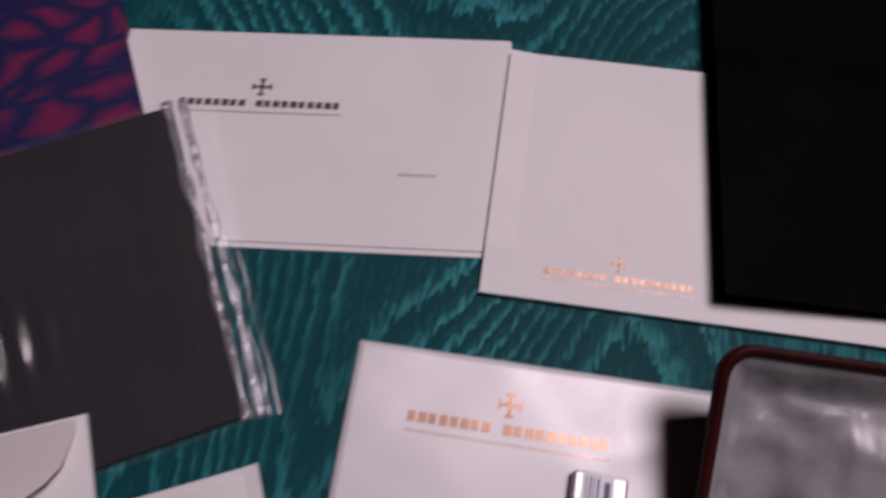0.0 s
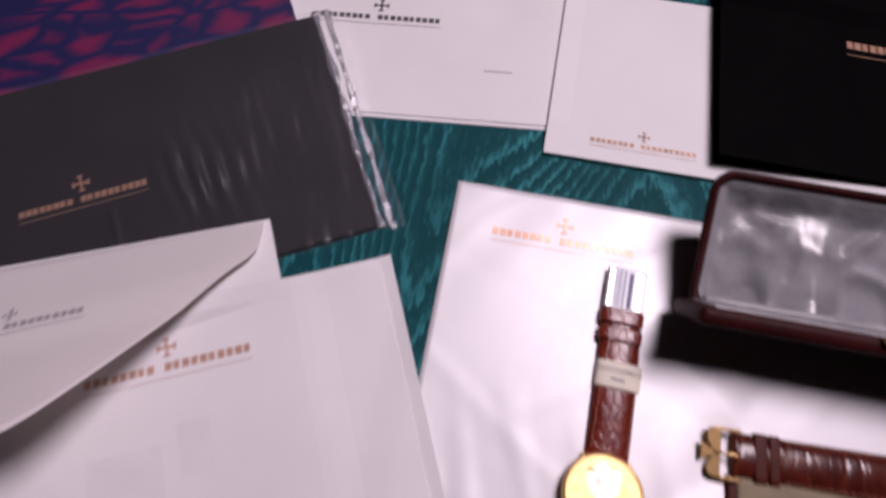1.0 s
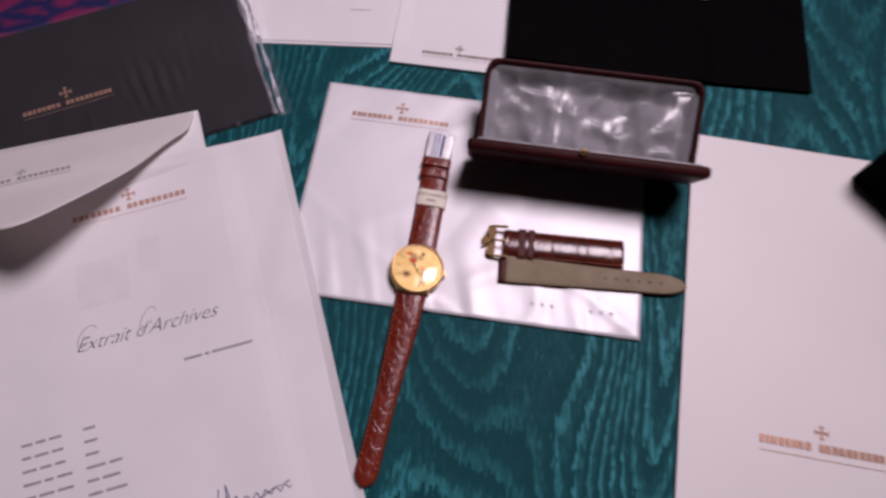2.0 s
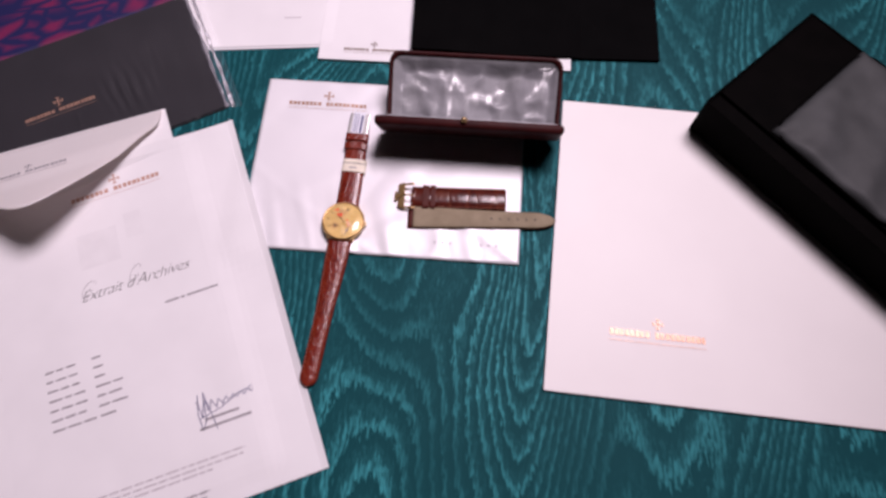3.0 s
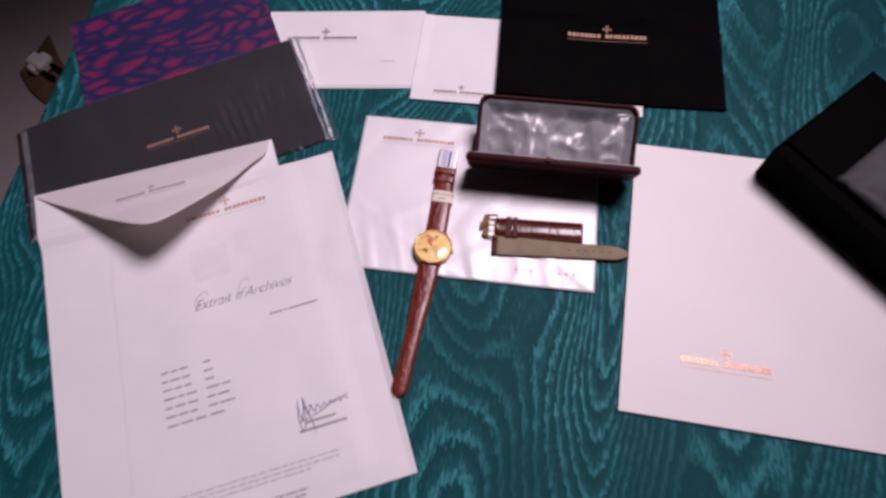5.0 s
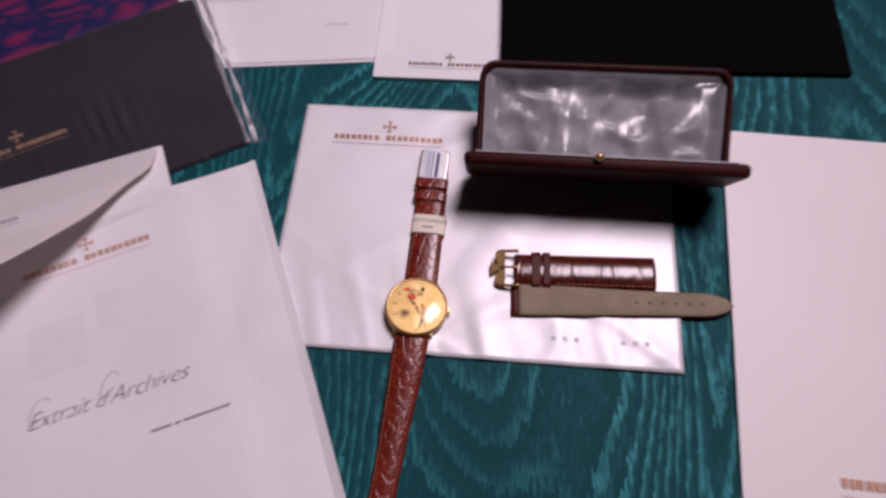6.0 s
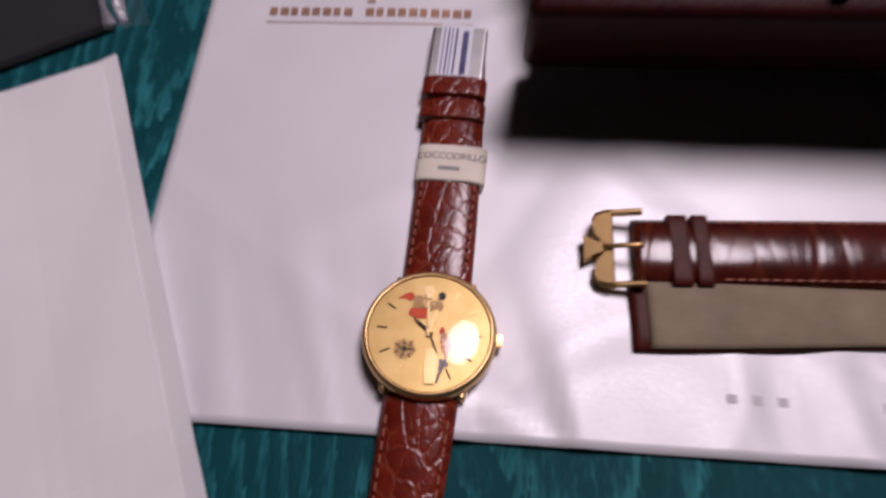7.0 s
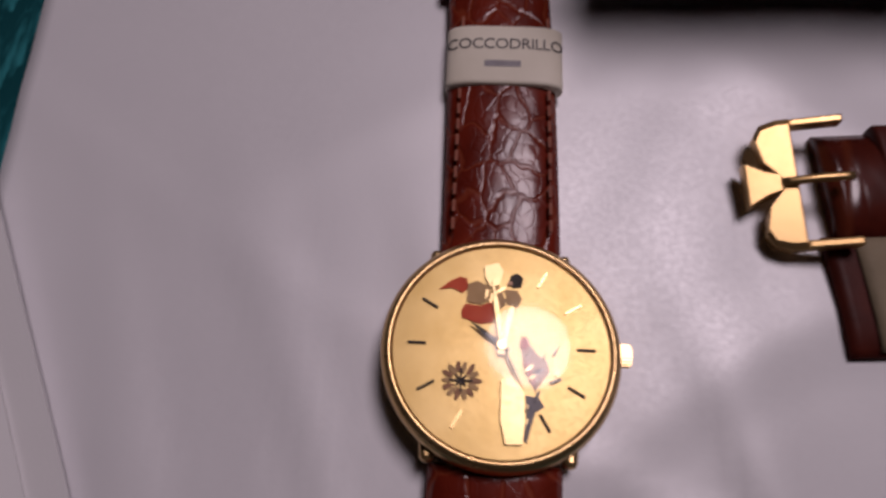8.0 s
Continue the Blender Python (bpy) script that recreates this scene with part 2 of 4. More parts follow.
BLUEINK = plain("blue_ink", (0.04, 0.04, 0.14), (0.09, 0.08, 0.20), 0.5, scale=300)
ENAMEL_RED = plain("red_enamel", (0.58, 0.075, 0.035), (0.70, 0.13, 0.06), 0.6, scale=300, spec=0.2)
ENAMEL_PINK = plain("pale_pink_enamel", (0.66, 0.40, 0.27), (0.76, 0.52, 0.38), 0.6, scale=300, spec=0.2)
ENAMEL_TAN = plain("tan_enamel", (0.42, 0.26, 0.10), (0.54, 0.35, 0.16), 0.5, scale=300, spec=0.3)
ENAMEL_DARK = plain("dark_enamel", (0.04, 0.032, 0.03), (0.08, 0.065, 0.06), 0.6, scale=300, spec=0.2)
ENAMEL_GREY = plain("slate_enamel", (0.16, 0.15, 0.17), (0.26, 0.25, 0.27), 0.5, scale=300, spec=0.3)
ENAMEL_BROWN = plain("copper_enamel", (0.26, 0.12, 0.05), (0.38, 0.19, 0.09), 0.5, scale=300, spec=0.3)
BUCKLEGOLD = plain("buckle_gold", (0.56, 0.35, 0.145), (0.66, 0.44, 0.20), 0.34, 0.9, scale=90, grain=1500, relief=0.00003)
PALEGOLD = plain("pale_polished_gold", (0.56, 0.40, 0.17), (0.66, 0.50, 0.25), 0.34, 0.75, scale=120, grain=1500, relief=0.00004)
THREAD = plain("red_brown_thread", (0.22, 0.058, 0.030), (0.30, 0.090, 0.050), 0.7, scale=900)
CLOTH = moire_cloth()
COVER = scribble_cover()
FILM = clear_film("clear_plastic_sleeve", wrinkle=0.004, scale=26, stretch=(2.2, 0.6, 1), rough=0.20, haze=0.024)
CRINKLE = clear_film("crinkled_clear_film", rough=0.34, wrinkle=0.003, scale=30, stretch=(2.2, 0.9, 1), index=1.9, haze=0.05)
CRYSTAL = clear_film("watch_crystal", rough=0.10, wrinkle=0.0, index=1.5)
SEAM = clear_film("sealed_plastic_seam", rough=0.25, wrinkle=0.003, scale=160, index=1.75, haze=0.22)
MARGIN = clear_film("hazy_plastic_margin", rough=0.3, wrinkle=0.003, scale=60, index=1.4, haze=0.45)
FLOOR = plain("mauve_grey_floor", (0.32, 0.275, 0.28), (0.38, 0.33, 0.335), 0.5, scale=5, grain=160, relief=0.0006)
# tone of the unseen walls and ceiling, set by the bounced fill light
WALL = plain("unseen_room_shell", (0.29, 0.28, 0.27), (0.35, 0.335, 0.325), 0.8, scale=3, grain=150, relief=0.001)
WOOD = plain("brown_wood", (0.10, 0.055, 0.025), (0.17, 0.10, 0.05), 0.45, scale=30, grain=250, relief=0.0003)


# ---- building helpers ----
def part(name, bm, mat, parent=None, label="", smooth=False):
    me = bpy.data.meshes.new(name)
    bmesh.ops.recalc_face_normals(bm, faces=bm.faces)
    bm.to_mesh(me)
    bm.free()
    if smooth:
        for p in me.polygons:
            p.use_smooth = True
    me.materials.append(mat)
    ob = new(name, me)
    if parent is not None:
        ob.parent = parent
    if label:
        ob["label"] = label
    return ob


def thing(name, m, label, category, group="", kind=""):
    ob = new(name)
    ob.empty_display_size = 0.01
    ob.matrix_world = m
    return tagged(ob, label, category, group, kind)


def block(bm, x0, x1, y0, y1, z0, z1, bevel=0.0, seg=2, turn=None):
    """A bevelled box joined to bm."""
    made = bmesh.ops.create_cube(bm, size=1)["verts"]
    bmesh.ops.scale(bm, vec=(x1 - x0, y1 - y0, z1 - z0), verts=made)
    bmesh.ops.translate(bm, vec=((x0 + x1) / 2, (y0 + y1) / 2, (z0 + z1) / 2), verts=made)
    if bevel:
        edges = list({e for v in made for e in v.link_edges})
        made = bmesh.ops.bevel(bm, geom=edges, offset=bevel, segments=seg, affect="EDGES", profile=0.5)["verts"]
    if turn is not None:
        bmesh.ops.transform(bm, matrix=turn, verts=[v for v in made])
    return made


def boxed(*a, **k):
    bm = bmesh.new()
    block(bm, *a, **k)
    return bm


def rounded(w, h, r, n=5, x0=0.0, y0=0.0):
    """Outline of a rounded rectangle, counter-clockwise."""
    pts = []
    for cx, cy, a0 in ((x0 + w - r, y0 + r, -90), (x0 + w - r, y0 + h - r, 0), (x0 + r, y0 + h - r, 90), (x0 + r, y0 + r, 180)):
        for i in range(n + 1):
            a = radians(a0 + 90 * i / n)
            pts.append((cx + r * math.cos(a), cy + r * math.sin(a)))
    return pts


def loft(bm, rings, cap0=True, cap1=True, closed=True):
    """Skin between rings of equal length."""
    vs = [[bm.verts.new(p) for p in ring] for ring in rings]
    n = len(vs[0])
    for a, b in zip(vs, vs[1:]):
        for i in range(n if closed else n - 1):
            j = (i + 1) % n
            bm.faces.new((a[i], a[j], b[j], b[i]))
    if cap0:
        bm.faces.new(list(reversed(vs[0])))
    if cap1:
        bm.faces.new(vs[-1])
    return vs


def smooth01(x):
    x = min(max(x, 0.0), 1.0)
    return x * x * (3 - 2 * x)


class Frame:
    """A flat place on the table: its lower-left corner, turn and size."""

    def __init__(self, x, y, turn, w, h):
        self.x, self.y, self.turn, self.w, self.h = x, y, turn, w, h
        self.c, self.s = math.cos(radians(turn)), math.sin(radians(turn))

    def world(self, u, v):
        return self.x + u * self.c - v * self.s, self.y + u * self.s + v * self.c

    def local(self, x, y):
        x, y = x - self.x, y - self.y
        return x * self.c + y * self.s, -x * self.s + y * self.c

    def inside(self, x, y, soft=0.012):
        u, v = self.local(x, y)
        dx, dy = max(-u, u - self.w, 0), max(-v, v - self.h, 0)
        return 1 - smooth01(math.hypot(dx, dy) / soft)

    def matrix(self):
        return pose(self.x, self.y, 0, 0, 0, self.turn)


def resting(*layers, base=0.0, soft=0.02):
    """Height of the support under a sheet that lies over some layers (frame, thickness)."""
    def height(x, y):
        return base + sum(t * f.inside(x, y, soft) for f, t in layers)
    return height


def sheet(frame_, height, thick, nx=24, ny=24, wave=0.0, freq=18.0, seed=0.0, curl=None):
    """A sheet of paper with thickness that follows its support."""
    bm = bmesh.new()
    grids = []
    for lift in (0.0, thick):
        grid = []
        for j in range(ny + 1):
            row = []
            for i in range(nx + 1):
                u, v = frame_.w * i / nx, frame_.h * j / ny
                x, y = frame_.world(u, v)
                z = height(x, y) + lift
                if wave:
                    z += wave * (0.5 + 0.5 * noise.noise((x * freq + seed, y * freq, seed)))
                if curl:
                    z += curl(u / frame_.w, v / frame_.h)
                row.append(bm.verts.new((u, v, z)))
            grid.append(row)
        grids.append(grid)
    lo, hi = grids
    for j in range(ny):
        for i in range(nx):
            bm.faces.new((hi[j][i], hi[j][i + 1], hi[j + 1][i + 1], hi[j + 1][i]))
            bm.faces.new((lo[j][i], lo[j + 1][i], lo[j + 1][i + 1], lo[j][i + 1]))
    rim = [(0, i) for i in range(nx)] + [(j, nx) for j in range(ny)] + [(ny, i) for i in range(nx, 0, -1)] + [(j, 0) for j in range(ny, 0, -1)]
    for (a, b), (c, d) in zip(rim, rim[1:] + rim[:1]):
        bm.faces.new((lo[a][b], lo[c][d], hi[c][d], hi[a][b]))
    return bm


def strokes(bm, frame_, height, lift, bars):
    """Thin printed bars (u0, v0, u1, v1, width) that lie on a sheet."""
    for u0, v0, u1, v1, w in bars:
        d = math.hypot(u1 - u0, v1 - v0)
        n = max(1, int(d / 0.006))
        px, py = -(v1 - v0) / d * w / 2, (u1 - u0) / d * w / 2
        prev = None
        for k in range(n + 1):
            u, v = u0 + (u1 - u0) * k / n, v0 + (v1 - v0) * k / n
            pair = []
            for s in (-1, 1):
                a, b = u + s * px, v + s * py
                x, y = frame_.world(a, b)
                pair.append(bm.verts.new((a, b, height(x, y) + lift)))
            if prev:
                bm.faces.new((prev[0], pair[0], pair[1], prev[1]))
            prev = pair
    return bm


def emblem(u, v, size):
    """A plain four-armed cross as bars."""
    s = size / 2
    return [(u - s, v, u + s, v, size * 0.16), (u, v - s, u, v + s, size * 0.16),
            (u - s, v - s * 0.4, u - s, v + s * 0.4, size * 0.14), (u + s, v - s * 0.4, u + s, v + s * 0.4, size * 0.14),
            (u - s * 0.4, v + s, u + s * 0.4, v + s, size * 0.14), (u - s * 0.4, v - s, u + s * 0.4, v - s, size * 0.14)]


def letter_row(u0, u1, v, size, gaps=(8,), count=19):
    """A printed name as a row of plain low blocks with a word gap."""
    step = (u1 - u0) / count
    bars = []
    for i in range(count):
        if i in gaps:
            continue
        a = u0 + step * (i + 0.10)
        bars.append((a, v, a + step * (0.74, 0.80, 0.66, 0.77)[i % 4], v, size * 0.72))
    return bars


def print_on(frame_, height, thick, name, bars, mat, parent, label=""):
    bm = strokes(bmesh.new(), frame_, height, thick + 0.00012, bars)
    return part(name, bm, mat, parent, label)


def logo(frame_, height, thick, u, v, width, mat, parent, cross=0.0085, small=True, text=0.0042):
    """Cross over a row of plain bars, with a fine line under them."""
    mark = print_on(frame_, height, thick, "printed_emblem", emblem(u, v + text * 0.5 + cross * 0.68, cross * 0.84), mat, parent)
    for bar in letter_row(u - width / 2, u + width / 2, v, text):
        print_on(frame_, height, thick, "printed_bar", [bar], mat, mark)
    if small:
        print_on(frame_, height, thick, "fine_line", [(u - width / 2, v - text * 1.0, u + width / 2, v - text * 1.0, 0.00032)], mat, mark)
    return mark


def wording(text, size, m, mat, parent, name="lettering", shear=0.0, lift=None, spread=1.0, thin=0.0):
    """Words in the built-in font as a mesh, laid at m in the parent's space."""
    cu = bpy.data.curves.new(name, "FONT")
    cu.body, cu.size, cu.shear, cu.space_character = text, size, shear, spread
    cu.align_x, cu.align_y = "CENTER", "CENTER"
    cu.resolution_u = 3
    cu.offset = thin
    tmp = new(name, cu)
    dep = bpy.context.evaluated_depsgraph_get()
    me = bpy.data.meshes.new_from_object(tmp.evaluated_get(dep))
    bpy.data.objects.remove(tmp)
    me.transform(m)
    if lift:
        for v in me.vertices:
            v.co.z += lift(v.co.x, v.co.y)
    me.materials.clear()
    me.materials.append(mat)
    ob = new(name, me)
    ob.parent = parent
    return ob


# ---- the room: walls and ceiling are unseen, added to bounce lamplight ----
TABLE_Z = -0.74
bm = boxed(-2.4, 2.4, -2.2, 2.6, TABLE_Z - 0.05, TABLE_Z)
tagged(part("floor", bm, FLOOR), "mauve grey smooth floor beside the table", "floor", kind="structure")
tagged(part("ceiling", boxed(-2.4, 2.4, -2.2, 2.6, 1.96, 2.02), WALL), "unseen plain ceiling added to bounce lamplight", "ceiling", kind="structure")
for side, a in (("wall_west", (-2.5, -2.4, -2.2, 2.6)), ("wall_east", (2.4, 2.5, -2.2, 2.6)),
                ("wall_south", (-2.5, 2.5, -2.3, -2.2)), ("wall_north", (-2.5, 2.5, 2.6, 2.7))):
    tagged(part(side, boxed(*a, TABLE_Z, 1.96), WALL), "unseen plain wall added to bounce lamplight", "wall", kind="structure")

# ---- the table with its cloth ----
TURN = -9.0
table = thing("table", pose(-0.47, -0.30, 0, 0, 0, TURN), "table covered with a teal watered cloth", "table")
W, D = 1.30, 1.05


def cloth_mesh():
    bm = bmesh.new()
    rings = []
    r, drop = 0.012, 0.22
    for k in range(7):
        a = radians(90 * k / 6)
        rings.append((r * math.sin(a), r * math.cos(a) - r))
    rings += [(r + 0.006, -0.10), (r + 0.012, -drop)]
    def ring(off, z, hang):
        pts = []
        for side in range(4):
            n = 60
            for i in range(n):
                f = i / n
                x, y, nx, ny = ((f * W, 0, 0, -1), (W, f * D, 1, 0), (W - f * W, D, 0, 1), (0, D - f * D, -1, 0))[side]
                w = off + hang * 0.012 * math.sin(f * 38 + side)
                pts.append((x + nx * w, y + ny * w, z))
        return pts
    loft(bm, [ring(o, z, 1.0 if z < -0.05 else 0.0) for o, z in rings], cap0=True, cap1=False)
    return bm


part("tablecloth", cloth_mesh(), CLOTH, table, "teal moire tablecloth hanging over the edge", smooth=False)
part("tabletop", boxed(0.004, W - 0.004, 0.004, D - 0.004, -0.030, -0.004), WOOD, table)
for x in (0.06, W - 0.06):
    for y in (0.06, D - 0.06):
        part("leg", boxed(x - 0.03, x + 0.03, y - 0.03, y + 0.03, TABLE_Z, -0.030, bevel=0.004), WOOD, table)

# ---- flat places ----
book_f = Frame(-0.3666 + 0.350 * 0.135, 0.4478 - 0.9367 * 0.135, 20.5, 0.199, 0.135)
sleeve_f = Frame(-0.3836 + 0.348 * 0.124, 0.3208 - 0.9375 * 0.124, 20.1, 0.270, 0.1222)
env_f = Frame(-0.2585, -0.0590, 17.6, 0.2215, 0.318)
ENV_SKEW = 0.047
letter_f = Frame(-0.2040, -0.0586, 16.0, 0.2120, 0.2935)
card_f = Frame(-0.1610, 0.3605, -2.6, 0.162, 0.096)
dl_f = Frame(-0.0098, 0.3402, -8.0, 0.220, 0.104)
black_f = Frame(0.0728, 0.3372, -6.3, 0.2140, 0.300)
pearl_f = Frame(-0.0732, 0.1700, -8.2, 0.2215, 0.1545)
folder_f = Frame(0.1545, 0.0430, -10.4, 0.330, 0.2415)


# ---- printed book under the sleeve ----
def make_book():
    t = thing("book", book_f.matrix(), "thin book with a pink and dark blue printed cover", "book")
    part("pages", boxed(0.002, book_f.w - 0.002, 0.002, book_f.h - 0.002, 0.0009, 0.0046), PAPER, t, "white page edges")
    part("back_cover", boxed(0, book_f.w, 0, book_f.h, 0.0, 0.0009), COVER, t)
    part("front_cover", boxed(0, book_f.w, 0, book_f.h, 0.0046, 0.0056), COVER, t)


make_book()


# ---- charcoal folder in clear plastic ----
def make_sleeve():
    rest = resting((book_f, 0.0058), soft=0.07)
    t = thing("document_wallet", sleeve_f.matrix(), "charcoal grey card wallet in a clear plastic sleeve", "wallet")
    part("card", sheet(sleeve_f, rest, 0.0042, 40, 20), GREYCARD, t, smooth=False)
    film_f = Frame(*sleeve_f.world(-0.012, -0.003), sleeve_f.turn, sleeve_f.w + 0.024, sleeve_f.h + 0.006)
    bm = bmesh.new()
    nx, ny = 220, 60
    grid = []
    for j in range(ny + 1):
        row = []
        for i in range(nx + 1):
            u, v = -0.012 + film_f.w * i / nx, -0.003 + film_f.h * j / ny
            x, y = sleeve_f.world(u, v)
            over = sleeve_f.inside(x, y, 0.010)
            z = rest(x, y) + 0.0004 + 0.0045 * over
            fold = math.exp(-((u - 0.195 + 0.10 * (v - 0.05)) / 0.018) ** 2) * math.exp(-((v - 0.050) / 0.018) ** 2)
            z += fold * 0.0013 * (1 + math.sin(u * 700 + v * 90 + 2 * noise.noise((u * 40, v * 40, 0))))
            z += 0.0005 * (0.5 + 0.5 * noise.noise((u * 30, v * 70, 3)))
            z += 0.0014 * math.exp(-((u - 0.150 - 0.06 * (0.05 - v)) / 0.0011) ** 2) * smooth01((0.052 - v) / 0.01)
            for at, tall, wide in ((0.001, 0.0030, 0.0016), (0.0075, 0.0022, 0.0014)):
                bend = 0.0016 * noise.noise((v * 45, at * 900, 1.5))
                z += tall * (0.6 + 0.4 * noise.noise((v * 120, at * 700, 7))) * math.exp(-((u - sleeve_f.w - at - bend) / wide) ** 2)
            row.append(bm.verts.new((u, v, z)))
        grid.append(row)
    for j in range(ny):
        for i in range(nx):
            bm.faces.new((grid[j][i], grid[j][i + 1], grid[j + 1][i + 1], grid[j + 1][i]))
    film = part("plastic_sleeve", bm, FILM, t, "clear creased plastic", smooth=True)
    film.visible_shadow = False
    for off, rad, seed in ((-0.0006, 0.0015, 1.5), (0.0052, 0.0012, 4.2)):
        bm = bmesh.new()
        rings = []
        for k in range(61):
            v = -0.002 + (sleeve_f.h + 0.004) * k / 60
            u = sleeve_f.w + off + 0.0011 * noise.noise((v * 26, seed, 0.3)) + 0.0004 * noise.noise((v * 120, seed, 2.3))
            x, y = sleeve_f.world(u, v)
            z = rest(x, y) + 0.0040 + 0.0008 * noise.noise((v * 70, seed, 5.0))
            r = rad * (0.75 + 0.6 * noise.noise((v * 90, seed, 9.0)))
            rings.append([(u + 1.6 * r * math.cos(a), v, z + r * math.sin(a)) for a in (0, 0.8, 1.6, 2.4, 3.2, 4.4, 5.4)])
        loft(bm, rings)
        seam_ob = part("seam", bm, SEAM, film, "bright creased plastic seam", smooth=True)
        seam_ob.visible_shadow = False
    # empty margin of the sleeve beyond the card
    bm = bmesh.new()
    rows_ = []
    for k in range(31):
        v = -0.001 + (sleeve_f.h + 0.002) * k / 30
        row = []
        for i in range(5):
            u = -0.0005 - 0.0115 * i / 4
            x, y = sleeve_f.world(u, v)
            row.append(bm.verts.new((u, v, rest(x, y) + 0.0030 - 0.0024 * i / 4 + 0.0006 * noise.noise((v * 60, i * 0.7, 3.1)))))
        rows_.append(row)
    for ra, rb in zip(rows_, rows_[1:]):
        for i in range(4):
            bm.faces.new((ra[i], ra[i + 1], rb[i + 1], rb[i]))
    margin = part("margin", bm, MARGIN, film, "empty clear plastic margin", smooth=True)
    margin.visible_shadow = False
    logo(sleeve_f, rest, 0.0042, 0.1385, 0.0550, 0.061, GOLDFOIL, t)
    return rest


sleeve_rest = make_sleeve()


# ---- large envelope with its flap lifted, and the letter under the flap ----
def make_envelope():
    rest = resting((sleeve_f, 0.0054), (book_f, 0.004))
    t = thing("envelope", env_f.matrix(), "large white paper envelope with its pointed flap half lifted", "envelope")
    bm = sheet(env_f, rest, 0.0010, 30, 40, wave=0.0004)
    for v in bm.verts:
        v.co.y *= 1 - ENV_SKEW * v.co.x / env_f.w
    part("body", bm, ENVELOPE, t, smooth=False)
    # flap: hinged on the top edge, folded forward over the letter, its tip raised
    TIP, DEEP, RISE = 0.530, 0.0870, 0.0520
    edge = lambda u: env_f.h * (1 - ENV_SKEW * u / env_f.w) - 0.001

    def depth_at(q):
        k = q / TIP if q < TIP else (1 - q) / (1 - TIP)
        k = max(0.0, min(1.0, k))
        return 0.003 + 0.012 * math.exp((q - 1) / 0.10) * smooth01((1 - q) / 0.03) + DEEP * (k if k < 0.84 else 0.84 + 0.09 * math.sin((k - 0.84) / 0.16 * math.pi / 2))

    def flap_z(u, v):
        x, y = env_f.world(u, v)
        d = max(0.0, edge(u) - v) / DEEP
        return rest(x, y) + 0.0016 + RISE * (0.35 * d + 0.65 * d ** 1.6) * (0.55 + 0.45 * math.sin(min(max(u / env_f.w, 0), 1) * math.pi))
    bm = bmesh.new()
    nu, nv = 48, 20
    lay = []
    for layer in (0, 1):
        grid = []
        for i in range(nu + 1):
            s = i / nu
            u = 0.003 + (env_f.w - 0.006) * s
            depth = depth_at(s)
            row = []
            for j in range(nv + 1):
                v = edge(u) - depth * j / nv
                row.append(bm.verts.new((u, v, flap_z(u, v) + 0.0003 * layer)))
            grid.append(row)
        lay.append(grid)
    lo, hi = lay
    for i in range(nu):
        for j in range(nv):
            bm.faces.new((hi[i][j], hi[i + 1][j], hi[i + 1][j + 1], hi[i][j + 1]))
            bm.faces.new((lo[i][j], lo[i][j + 1], lo[i + 1][j + 1], lo[i + 1][j]))
        bm.faces.new((lo[i][nv], hi[i][nv], hi[i + 1][nv], lo[i + 1][nv]))
        bm.faces.new((lo[i][0], lo[i + 1][0], hi[i + 1][0], hi[i][0]))
    bmesh.ops.remove_doubles(bm, verts=bm.verts, dist=1e-6)
    flap = part("flap", bm, FLAP, t, "lifted white flap", smooth=True)
    logo(env_f, lambda x, y: flap_z(*env_f.local(x, y)), 0.0004, 0.1096, 0.2765, 0.062, GREYINK, t, cross=0.0060, text=0.0034)
    return rest


env_rest = make_envelope()


